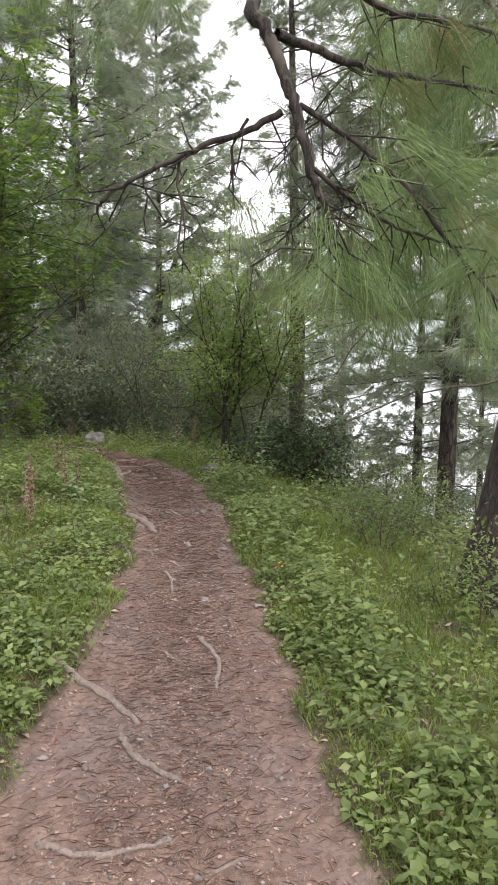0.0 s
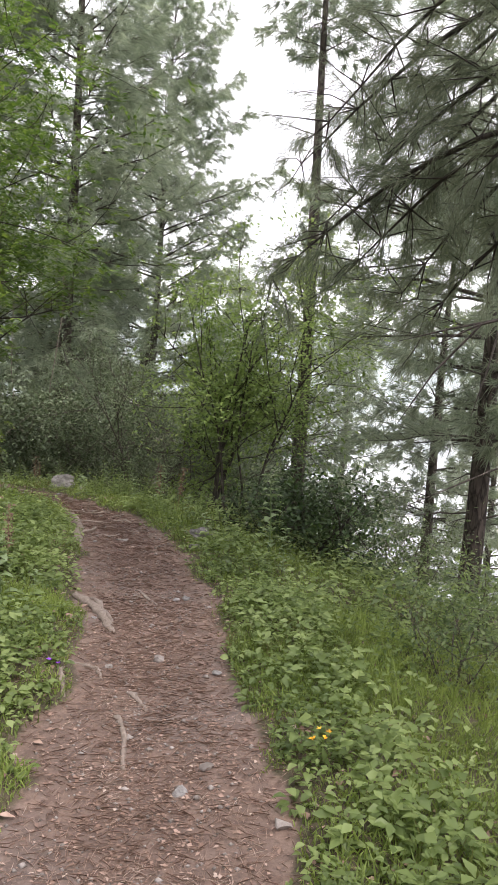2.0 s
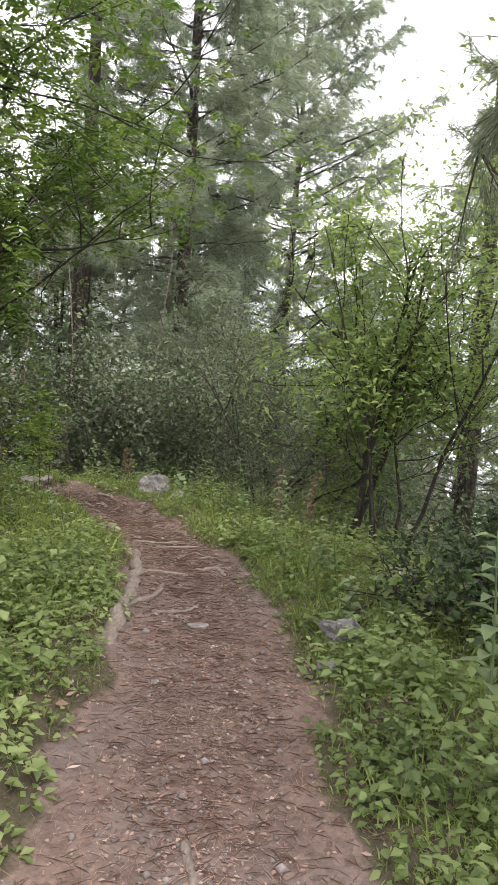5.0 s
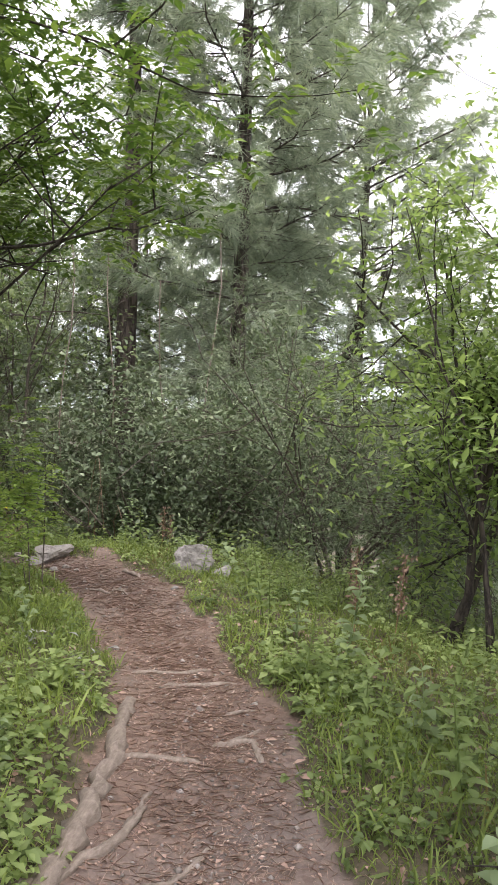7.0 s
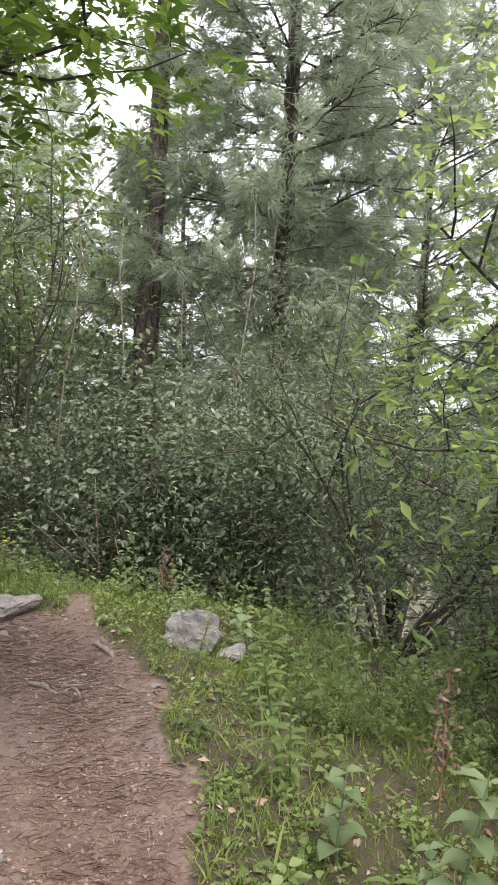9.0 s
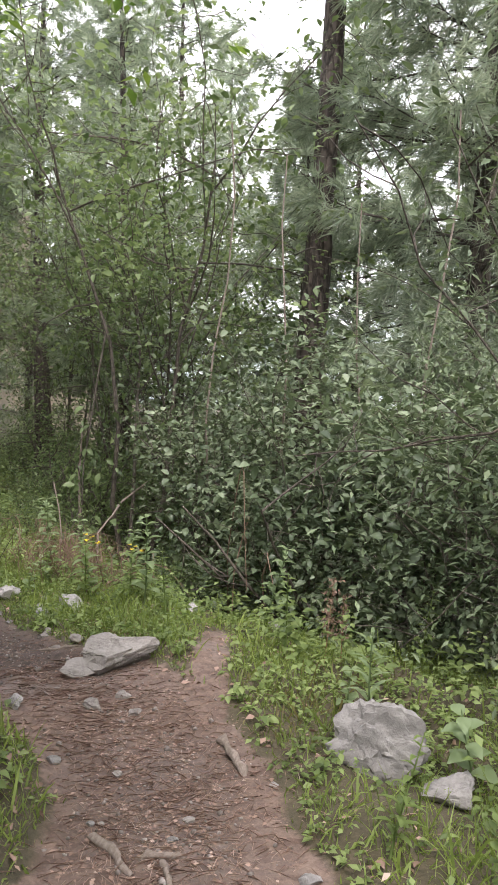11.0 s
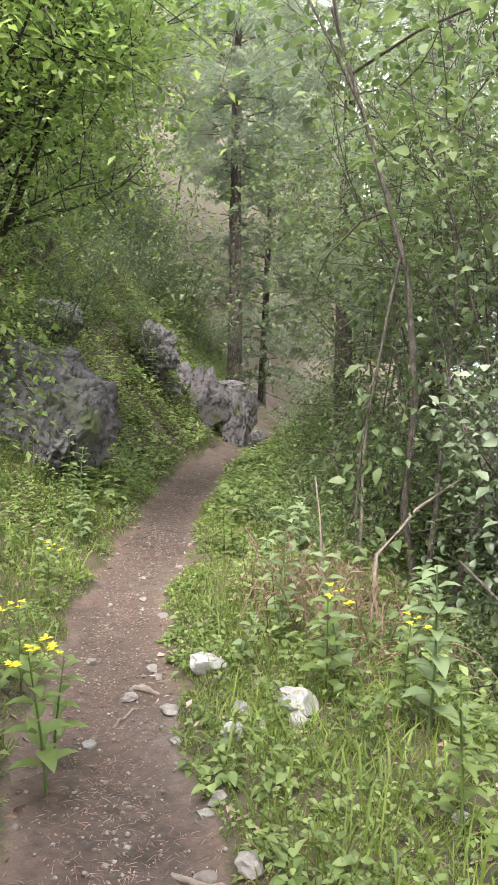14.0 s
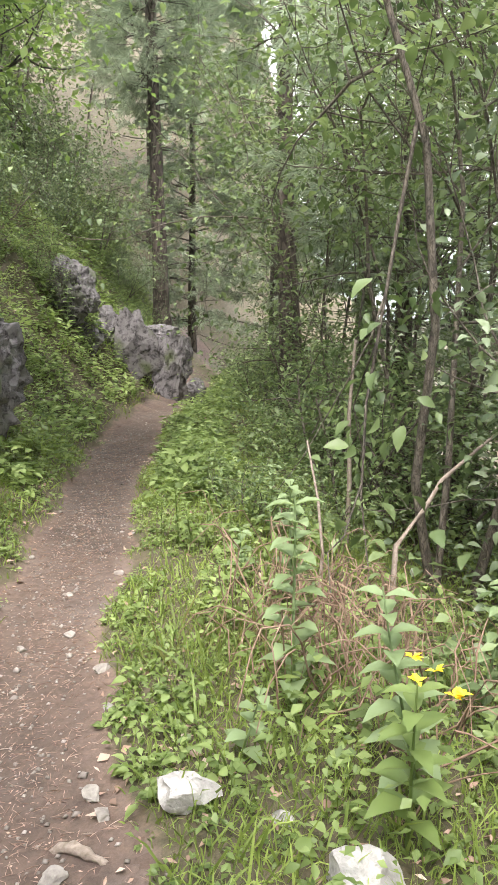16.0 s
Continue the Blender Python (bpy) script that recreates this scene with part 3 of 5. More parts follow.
def grow(base, d, length, r, level, levels, tubes, tips, kids, bend, sides=5, spread=0.8):
    """Grows a stem and its side shoots; the outer points go to tips."""
    k = 5 if level == 0 or not ORIGIN[1] else 3
    pts, p, dd = [base], base, d
    for _ in range(k):
        dd = unit(dd + rng.normal(0, bend, 3) + np.array([0, 0, 0.05]))
        p = p + dd * length / k
        pts.append(p)
    pts = np.array(pts)
    if level and kept_clear(pts[2:] + ORIGIN[0], *ORIGIN[2]).any():
        return
    tubes.add(pts, r * np.linspace(1, 0.35, k + 1), sides if level == 0 else 3)
    if level >= levels - 2 and level:
        for q in range(1, k + 1):
            tips.append((pts[q], unit(pts[q] - pts[q - 1])))
    if level + 1 < levels:
        n = kids[level]
        for q in range(n):
            w = 0.3 + 0.7 * (q + rng.random()) / n
            p0 = np.array([np.interp(w * k, np.arange(k + 1), pts[:, c]) for c in range(3)])
            nd = unit(dd * 0.5 + unit(rng.normal(0, 1, 3)) * spread)
            grow(p0, nd, length * rng.uniform(0.38, 0.62), r * 0.45, level + 1, levels, tubes, tips, kids, bend * 1.2, sides, spread)


def broadleaf(name, x, y, stems, length, r, kids, leaf, count, mat, label, category, seed=1, up=0.9, spread=0.8, aspect=0.5, full=False,
              pinnate=0, scatter=0.12, bark=None, lean=(0, 0, 0), group="", sink=0.06, bend=0.12, z0=None, flat=0.5, stem_spread=0.12, clear=(0.95, 2.3)):
    """A shrub or tree: stems, branches and count leaves on the outer twigs (each a feathered spray when pinnate)."""
    global rng
    rng = np.random.default_rng(seed)
    thing = new(name)
    thing.location = (x, y, (height(x, y) if z0 is None else z0) - sink)
    tagged(thing, label, category, group)
    tips, ORIGIN[:] = [], [np.array(thing.location), bool(group), (clear[0] - 0.3, clear[1] - 0.2)]
    for s in range(stems):
        tubes = Tubes()
        a = 6.283 * (s + rng.random()) / stems
        d = unit(np.array([math.cos(a) * (1 - up), math.sin(a) * (1 - up), up]) + np.array(lean))
        b = np.array([math.cos(a), math.sin(a), 0]) * stem_spread * (stems > 1)
        grow(b, d, length * rng.uniform(0.75, 1.1), r * rng.uniform(0.7, 1.1), 0, len(kids) + 1, tubes, tips, kids, bend, 6, spread)
        part("stem", tubes.mesh("stem", bark or BARK_THIN), thing)
    P, D = np.array([t[0] for t in tips]), np.array([t[1] for t in tips])
    pick = rng.integers(0, len(P), count)
    base = P[pick] + rng.normal(0, scatter, (count, 3))
    d = unit(D[pick] * 0.6 + rng.normal(0, 0.75, (count, 3)) * [1, 1, flat] - [0, 0, 0.15])
    if pinnate:
        n, step = pinnate, leaf * 0.45
        side, _ = frames_of(d)
        bb, dd = [], []
        for q in range(n):
            sg = -1 if q % 2 else 1
            bb.append(base + d * step * (q // 2 + 1) - np.array([0, 0, 1.0]) * (0.02 * (q // 2) ** 1.5 * leaf * 4))
            dd.append(unit(side * sg + d * 0.45 - [0, 0, 0.2]))
        base, d = np.concatenate(bb), np.concatenate(dd)
    free = ~kept_clear(base + ORIGIN[0], *clear)
    base, d = base[free], d[free]
    m = len(base)
    upv = unit(np.array([0, 0, 1.0]) + rng.normal(0, 0.35, (m, 3)))
    L = leaf * rng.uniform(0.45, 1.3, m)
    part("crown", leaf_mesh("leaves", base, d, upv, L, L * aspect, mat, full), thing)
    return thing



def put_copy(src, x, y, turn, size, lift=0.0):
    c = copy_thing(src, Matrix.LocRotScale((x, y, height(x, y) - 0.08 + lift), Euler((0, 0, turn)), (size, size, size)))
    return c


for k, (x, y, g) in enumerate(((-9, 27, 1.05), (-6.5, 30, 1.1), (-0.5, 31, 1.1), (3.2, 27, 1.0), (-14.5, 30, 1.1), (-18.5, 29, 1.0), (8, 26, 1.1), (-25, 27, 1.0),
                               (-16.5, 16.0, 0.7), (-12.5, 9.5, 0.85), (-9.5, 4.5, 0.9), (6.4, 16, 0.95), (5.2, 10.3, 0.9), (-11, 21.5, 0.8), (-22, 19, 0.8),
                               (-10.2, 33, 1.1), (1.6, 23.5, 0.95), (-8.6, 24.0, 0.75), (-1.2, 27.5, 0.8), (-16.0, 26.5, 0.9), (-21.0, 25.5, 0.8), (-19.0, 14.5, 0.7), (-5.6, 26.0, 0.9), (-24.0, 21.0, 0.8), (-19.5, 27.0, 0.9), (-27.0, 23.5, 0.9), (-22.5, 16.5, 0.8))):
    put_copy((pine_b, pine_c)[k % 2], x, y, 1.7 * k, g)

# the long limb of the near pine that hangs over the trail


def hanging_limb():
    global rng
    rng = np.random.default_rng(77)
    o = np.array(near_pine.location)
    wood, tp, td = Tubes(), [], []

    def limb(pts, r0, r1, sides=7):
        pts = np.array(pts, float)
        u = np.linspace(0, len(pts) - 1, 6 * (len(pts) - 1) + 1)
        q = np.stack([np.interp(u, np.arange(len(pts)), pts[:, c]) for c in range(3)], 1)
        for _ in range(4):
            q[1:-1] = (q[:-2] + 2 * q[1:-1] + q[2:]) / 4
        q[1:-1] += rng.normal(0, min(r0 * 0.25, 0.0025), (len(q) - 2, 3))
        wood.add(q - o, np.linspace(r0, r1, len(q)), sides)
        return q

    limb([(2.500, 5.200, 3.600), (1.300, 3.600, 3.000), (0.300, 2.300, 2.600), (-0.011, 1.830, 2.220), (0.056, 1.795, 2.124), (0.091, 1.748, 2.016), (0.119, 1.712, 1.914), (0.135, 1.689, 1.828), (0.155, 1.680, 1.768)], 0.022, 0.0085)
    shoots = [limb([(0.155, 1.680, 1.768), (0.184, 1.673, 1.723), (0.165, 1.687, 1.681), (0.123, 1.698, 1.623)], 0.0085, 0.004),
              limb([(0.077, 1.729, 1.955), (-0.008, 1.743, 1.917), (-0.115, 1.758, 1.886), (-0.236, 1.771, 1.836), (-0.323, 1.784, 1.791), (-0.357, 1.796, 1.741)], 0.0085, 0.003),
              limb([(0.069, 1.797, 2.136), (0.188, 1.865, 2.116), (0.335, 1.964, 2.103), (0.678, 2.169, 2.111)], 0.012, 0.005),
              limb([(0.115, 1.742, 1.973), (0.262, 1.737, 1.877), (0.376, 1.742, 1.776), (0.454, 1.746, 1.666), (0.548, 1.751, 1.566)], 0.007, 0.004),
              limb([(0.248, 2.051, 2.343), (0.370, 2.093, 2.285), (0.527, 2.145, 2.289), (0.755, 2.244, 2.272)], 0.011, 0.005),
              limb([(0.004, 1.748, 1.947), (-0.036, 1.759, 1.891), (-0.032, 1.760, 1.832), (-0.042, 1.766, 1.803)], 0.004, 0.002),
              limb([(-0.147, 1.767, 1.876), (-0.159, 1.767, 1.810), (-0.137, 1.769, 1.756), (-0.116, 1.777, 1.740)], 0.0035, 0.002),
              limb([(-0.230, 1.771, 1.839), (-0.234, 1.768, 1.817), (-0.222, 1.764, 1.792)], 0.003, 0.002),
              limb([(0.130, 1.701, 1.842), (0.211, 1.723, 1.780), (0.316, 1.754, 1.717), (0.468, 1.851, 1.689)], 0.006, 0.003),
              limb([(1.300, 3.600, 3.000), (0.600, 2.900, 2.750), (-0.100, 2.600, 2.620), (-0.750, 2.500, 2.580)], 0.013, 0.004),
              limb([(0.750, 2.900, 2.800), (0.750, 2.400, 2.400), (0.780, 2.250, 2.000), (0.700, 2.150, 1.720)], 0.009, 0.004)]
    for q in shoots:
        n = len(q)
        for w in range(2, n, 2):
            for _ in range(2):
                a = q[w]
                if a[0] < 0.1 and rng.random() < 0.8:
                    continue
                e = a + rng.normal(0, 0.06, 3) + np.array([0.03, 0.03, -0.04])
                m = (a + e) / 2 + rng.normal(0, 0.015, 3)
                wood.add(np.array([a, m, e]) - o, [0.0025, 0.002, 0.0014], 4)
                if (e[0] > 0.2 and rng.random() < 0.55) or rng.random() < 0.1:
                    tp.append(e - o), td.append(unit(e - a + np.array([0, 0, -0.05])))
    part("limb", wood.mesh("limb", BARK_DARK), near_pine, "crooked dark limb hanging over the trail")
    # hanging tufts of very long needles, in their own part
    pos, dr = [], []
    for _ in range(80):
        c = np.array([rng.uniform(0.25, 1.0), rng.uniform(1.9, 2.7), rng.uniform(1.75, 2.55)])
        if c[0] < 0.42 and c[2] > 1.8:
            continue
        pos.append(c - o), dr.append(unit(np.array([rng.normal(0, 0.5), rng.normal(0, 0.4), -0.55])))
    for _ in range(16):
        c = np.array([rng.uniform(-0.85, -0.2), rng.uniform(2.2, 2.7), rng.uniform(2.45, 2.75)])
        pos.append(c - o), dr.append(unit(np.array([rng.normal(0, 0.4), 0, -0.7])))
    for _ in range(12):
        c = np.array([rng.uniform(0.06, 0.62), rng.uniform(1.66, 1.85), rng.uniform(1.6, 1.72)])
        pos.append(c - o), dr.append(unit(np.array([rng.normal(0.1, 0.5), rng.normal(0, 0.4), -0.5])))
    v, f = needle_tufts(np.array(tp + pos), np.array(td + dr), 70, 0.19, 0.0014, 0.4, 0.36)
    part("hanging_needles", make_mesh("hanging_needles", v, f, NEEDLE_NEAR), near_pine, "long bright green and rusty needles")


hanging_limb()


def reaching_boughs():
    """Long boughs of the near pine that reach out over the bank, thick with needles at their ends."""
    global rng
    rng = np.random.default_rng(78)
    o, wood, tp, td = np.array(near_pine.location), Tubes(), [], []
    ends = (((0.09, 9.62, 2.07), 2.6),
                ((0.47, 9.12, 2.72), 3.0),
                ((0.69, 8.62, 2.15), 2.6),
                ((0.25, 9.63, 3.31), 3.3),
                ((0.94, 8.52, 2.73), 3.0),
                ((1.22, 9.03, 2.19), 2.7),
                ((0.84, 9.02, 3.33), 3.3),
                ((1.34, 8.54, 1.66), 2.6),
                ((0.49, 8.63, 3.39), 3.9))
    for end, z in ends:
        a = o + [0.17 * (z - o[2]), 0.04 * (z - o[2]), z - o[2]]
        u = np.linspace(0, 1, 12)[:, None]
        q = a + (np.array(end) - a) * u + np.array([0, 0, 0.5]) * np.sin(u * np.pi) + np.cumsum(rng.normal(0, 0.02, (12, 3)), 0) * u
        wood.add(q - o, np.linspace(0.034, 0.006, 12), 6)
        for k in range(4, 12):
            for _ in range(5):
                d = unit(rng.normal(0, 0.7, 3) + unit(np.array(end) - a) * 0.5 + [0, 0, -0.1])
                e = q[k] + d * rng.uniform(0.2, 0.6)
                wood.add(np.array([q[k], (q[k] + e) / 2 + rng.normal(0, 0.03, 3), e]) - o, [0.008, 0.005, 0.003], 4)
                for c in (0.6, 0.8, 1.0):
                    tp.append(q[k] + (e - q[k]) * c - o), td.append(d)
    part("bough", wood.mesh("bough", BARK_DARK), near_pine, "long dark boughs reaching over the bank")
    v, f = needle_tufts(np.array(tp), np.array(td), 26, 0.22, 0.0045, 0.5, 0.5)
    part("bough_needles", make_mesh("bough_needles", v, f, NEEDLE_DULL), near_pine, "dull green long needles in tufts")


reaching_boughs()

# ---- broadleaved trees and shrubs in their places ----
broadleaf("broadleaved_tree", -4.3, 11.0, 7, 3.9, 0.036, (10, 6), 0.07, 12000, LOCUST, "young tree with bright feathery green leaves", "tree", 31, 0.85, 0.8,
          0.42, pinnate=8, scatter=0.2, bark=BARK_DARK, bend=0.1, lean=(0.12, -0.1, 0))
broadleaf("juniper_bush", -1.9, 16.0, 11, 2.6, 0.028, (10, 6), 0.062, 42000, FINE_LEAF, "big rounded bush with fine dull green foliage", "bush", 32, 0.55, 0.9,
          0.36, scatter=0.16, bark=BARK_THIN, bend=0.16)
bush_big = broadleaf("broadleaved_bush", -4.3, 16.5, 10, 2.05, 0.02, (9, 5), 0.085, 15000, GREY_LEAF, "spreading bush with large grey-green leaves over a dark gully", "bush", 33,
                     0.5, 0.9, 0.6, full=True, scatter=0.16, bend=0.16, clear=(1.9, 4.0))
broadleaf("broadleaved_bush", -6.1, 17.8, 8, 2.2, 0.022, (8, 5), 0.08, 8000, GREY_LEAF, "loose bush with pale bare branches and grey-green leaves", "bush", 34, 0.62,
          0.9, 0.6, full=True, scatter=0.16, bend=0.16, clear=(1.9, 4.0))
tall_tree = broadleaf("broadleaved_tree", -7.5, 17.7, 3, 5.4, 0.032, (12, 6), 0.105, 5000, MID_LEAF, "thin-stemmed tree with large drooping leaves", "tree", 35, 0.95, 0.8,
                      0.55, full=True, scatter=0.24, clear=(1.4, 3.6))
broadleaf("sapling", -0.68, 13.1, 2, 2.6, 0.045, (9, 6), 0.08, 11000, BRIGHT_LEAF, "dark crooked sapling with fresh green leaves", "tree", 36, 0.9, 0.85, 0.45,
          scatter=0.15, bark=BARK_DARK, lean=(0.2, 0, 0))
broadleaf("sapling", -0.2, 12.5, 4, 2.9, 0.028, (9, 5), 0.075, 10000, BRIGHT_LEAF, "slender many-stemmed sapling with fresh leaves", "tree", 37, 0.9, 0.7, 0.45,
          scatter=0.15, bark=BARK_DARK)
broadleaf("dark_bush", 0.55, 9.3, 8, 0.72, 0.016, (8, 6), 0.06, 6500, DARK_LEAF, "dense dark rounded bush beside the trail", "bush", 38, 0.6, 0.9, 0.5, scatter=0.09,
          bark=BARK_DARK, bend=0.18)
broadleaf("broadleaved_tree", -11.6, 14.8, 5, 4.2, 0.048, (11, 7), 0.085, 42000, BRIGHT_LEAF, "leafy tree arching over the boulder and trail", "tree", 39, 0.8, 0.9, 0.5,
          scatter=0.3, bark=BARK_DARK, lean=(0.32, 0.12, 0))
broadleaf("locust_sapling", -3.36, 11.88, 3, 1.05, 0.005, (8,), 0.05, 170, YOUNG_LOCUST, "small sapling with light green feathered leaves", "sapling", 40, 0.95, 0.5,
          0.4, pinnate=16, scatter=0.07, flat=0.3, bark=BARK_THIN, bend=0.06, stem_spread=0.06, clear=(0.55, 2.0))
low_bush = broadleaf("undergrowth_bush", 1.9, 10.6, 6, 0.7, 0.01, (4, 2), 0.05, 1500, MID_LEAF, "low leafy bush in the undergrowth", "bush", 41, 0.6, 0.9, 0.5,
                     scatter=0.1, group="undergrowth bushes")
herb_bush = broadleaf("undergrowth_bush", 1.7, 7.4, 7, 0.6, 0.006, (3, 2), 0.05, 1300, HERB, "low bright herb bush in the undergrowth", "bush", 42, 0.7, 0.9, 0.42,
                      scatter=0.08, group="undergrowth bushes")
mid_bush = broadleaf("understory_bush", -9.2, 18.6, 6, 1.4, 0.02, (5, 2), 0.065, 3600, MID_LEAF, "leafy understory bush below the pines", "bush", 43, 0.6, 0.9, 0.5,
                     scatter=0.18, group="understory bushes")
grey_bush = broadleaf("understory_bush", -7.6, 19.4, 6, 1.5, 0.02, (5, 2), 0.062, 3600, FINE_LEAF, "dull green understory bush below the pines", "bush", 44, 0.6, 0.9, 0.5,
                      scatter=0.18, group="understory bushes")


def spread_copies():
    r = random.Random(5)
    # low bushes on the bank below the trail and on the hillside
    n = 0
    while n < 62:
        t = r.uniform(0.1, 0.9)
        k = int(t * 329)
        side = 1 if r.random() < 0.62 else -1
        off = TR[k, 3] + (r.uniform(0.75, 3.6) if side > 0 else r.uniform(1.3, 5.0))
        x, y = TR[k, 0] + side * off * TR_DIR[k, 1], TR[k, 1] - side * off * TR_DIR[k, 0]
        if abs(spur_mask(x, y)) < 1.0 or (side > 0 and 11 < y < 15.5 and x > -5 and off < 2.4):
            n += 1
            continue
        put_copy((low_bush, herb_bush)[r.random() < 0.5], x, y, r.uniform(0, 6.28), r.uniform(0.55, 1.15))
        n += 1
    # understory below the pines
    for x, y, g in ((-3.6, 18.2, 1.3), (-0.6, 18.4, 1.2), (-4.6, 18.8, 1.2), (-8.0, 20.2, 1.3), (0.6, 15.2, 0.8), (-8.8, 21, 1.0), (-10.6, 19.6, 0.9), (-12.6, 21.6, 1.0), (-5.6, 19.0, 0.9), (-6.0, 11.3, 1.0),
                    (-5.2, 9.0, 1.0), (-4.6, 12.0, 0.7), (-7.4, 12.6, 1.0), (-3.9, 7.8, 0.9), (2.2, 12.8, 0.8), (2.9, 9.8, 0.75), (3.2, 17.5, 1.0), (-13.0, 16.4, 0.9),
                    (-14.6, 17.4, 0.9), (-16.4, 18.6, 1.0), (-18.4, 20.4, 1.0), (-13.6, 14.6, 1.0), (-17.6, 25.2, 1.1), (-15.6, 24.2, 1.0), (-10.2, 13.4, 0.7), (-19.5, 22.5, 0.9),
                    (-4.6, 23.0, 1.1), (-8.5, 24.0, 1.2), (-1.0, 22.0, 1.1), (-12.0, 13.0, 1.0), (-15.5, 14.8, 1.0), (-11.8, 23.0, 1.0)):
        put_copy((mid_bush, grey_bush)[r.random() < 0.45], x, y, r.uniform(0, 6.28), g * r.uniform(0.9, 1.2) * (1.3 if y > 16 and x > -6 else 0.72))
    for _ in range(38):
        x, y = r.uniform(-25, -11.5), r.uniform(9, 23)
        d, o = land(np.array([x]), np.array([y]))[2:4]
        if d[0] < 0 and o[0] > 1.2:
            put_copy((mid_bush, grey_bush)[r.random() < 0.4], x, y, r.uniform(0, 6.28), r.uniform(0.9, 1.6))
    for _ in range(60):
        i, off = int(r.uniform(0.74, 0.995) * 329), r.uniform(1.3, 8.5)
        x, y = TR[i, 0] - off * TR_DIR[i, 1], TR[i, 1] + off * TR_DIR[i, 0]
        put_copy((mid_bush, grey_bush)[r.random() < 0.3], x, y, r.uniform(0, 6.28), r.uniform(0.45, 1.0) * (0.6 if off < 2.5 else 1.0))
    for x, y, g in ((-8.9, 19.4, 0.9), (-10.2, 20.3, 0.85), (-12.4, 21.6, 0.9), (-14.6, 23.2, 1.0), (-16.8, 17.2, 0.9), (-20.0, 17.5, 1.1), (-22.5, 21.0, 1.1), (-19.0, 15.2, 1.0), (-24.5, 24.0, 1.2), (-18.2, 19.2, 0.8), (-21.0, 19.0, 1.0), (-26.0, 20.5, 1.3)):
        put_copy(tall_tree, x, y, r.uniform(0, 6.28), g)


spread_copies()
for x, y, g in ((-8.8, 19.4, 1.15), (-10.7, 20.3, 1.3), (-12.4, 21.6, 1.4), (-15.1, 22.7, 0.8), (-16.3, 24.2, 1.0), (-14.2, 21.9, 0.7)):
    put_copy(mid_bush, x, y, x * 3, g)
for x, y, g in ((-1.9, 13.3, 0.5), (-1.5, 12.9, 0.6), (-2.2, 13.7, 0.5), (-1.3, 13.5, 0.6), (-1.0, 12.6, 0.5), (-1.7, 12.5, 0.4)):
    put_copy(herb_bush, x, y, x * 5, g)

broadleaf("wilted_branch", -2.52, 10.36, 3, 0.28, 0.005, (5, 2), 0.045, 130, WILTED, "fallen branch with curled silvery grey dead leaves", "branch", 46, 0.3, 0.8, 0.4,
          full=True, scatter=0.03, clear=(0.3, 0.4))

# ---- rocks and stones ----


def stone_mesh(name, size, seed, mat, rough=0.25, facets=14, detail=3):
    """A stone: a ball cut flat by a few planes, then worn and pitted."""
    r = random.Random(seed)
    bm = bmesh.new()
    bmesh.ops.create_icosphere(bm, subdivisions=detail, radius=1.0)
    cuts = []
    for _ in range(facets):
        n = Vector((r.gauss(0, 1), r.gauss(0, 1), r.gauss(0, 0.9))).normalized()
        cuts.append((n, r.uniform(0.42, 0.82)))
    for v in bm.verts:
        p = v.co.copy()
        for n, d in cuts:
            over = p.dot(n) - d
            if over > 0:
                p -= n * over
        k = noise.fractal(p * 3.1 + Vector((seed, 0, 0)), 0.8, 2.1, 5)
        strata = 0.5 + 0.5 * math.sin(9 * (p.z + 0.35 * p.x) + 2.5 * k)
        fine = noise.fractal(p * 11 + Vector((0, seed, 0)), 0.7, 2.1, 3)
        p += p.normalized() * (k * rough * 0.4 + (strata - 0.5) * rough * 0.16 + fine * rough * 0.12)
        v.co = Vector((p.x * size[0], p.y * size[1], p.z * size[2]))
    me = bpy.data.meshes.new(name)
    bm.to_mesh(me)
    bm.free()
    me.materials.append(mat)
    me.polygons.foreach_set("use_smooth", np.ones(len(me.polygons), bool))
    me.set_sharp_from_angle(angle=radians(34))
    return me


def stone(name, x, y, size, seed, mat, label, category="rock", sink=0.3, turn=0.0, rough=0.25, facets=14, detail=3, tilt=0.0, group="", dz=0.0):
    ob = new(name, stone_mesh(name, size, seed, mat, rough, facets, detail))
    ob.matrix_world = pose(x, y, height(x, y) + size[2] * (1 - 2 * sink) + dz, tilt, 0, turn)
    return tagged(ob, label, category, group)


stone("boulder", -2.78, 13.5, (0.24, 0.18, 0.2), 3, ROCK_PALE, "pale grey weathered boulder beside the trail bend", sink=0.22, turn=20, detail=5, rough=0.3)
stone("rock", -2.5, 13.42, (0.12, 0.1, 0.08), 4, ROCK_PALE, "small pale rock against the boulder", sink=0.25, detail=4)
stone("rock_slab", -4.4, 13.88, (0.25, 0.18, 0.11), 5, ROCK_WARM, "flat cracked sandstone slab at the fork of the trail", sink=0.2, turn=35, detail=5, rough=0.18)
stone("rock_slab", -4.46, 13.7, (0.15, 0.12, 0.05), 6, ROCK_WARM, "broken thin slab leaning on a larger slab", sink=0.15, turn=60, tilt=14, detail=4, rough=0.15)
stone("rock_slab", -4.36, 13.93, (0.19, 0.14, 0.05), 27, ROCK_WARM, "upper layer of a cracked sandstone slab", sink=0.2, turn=15, detail=4, rough=0.15, dz=0.075)
stone("boulder", -10.72, 15.62, (1.15, 1.0, 1.4), 8, ROCK_DARK, "large dark lichened boulder on the hillside by the trail", sink=0.2, turn=30, detail=6, rough=0.34, facets=22, dz=-0.58)
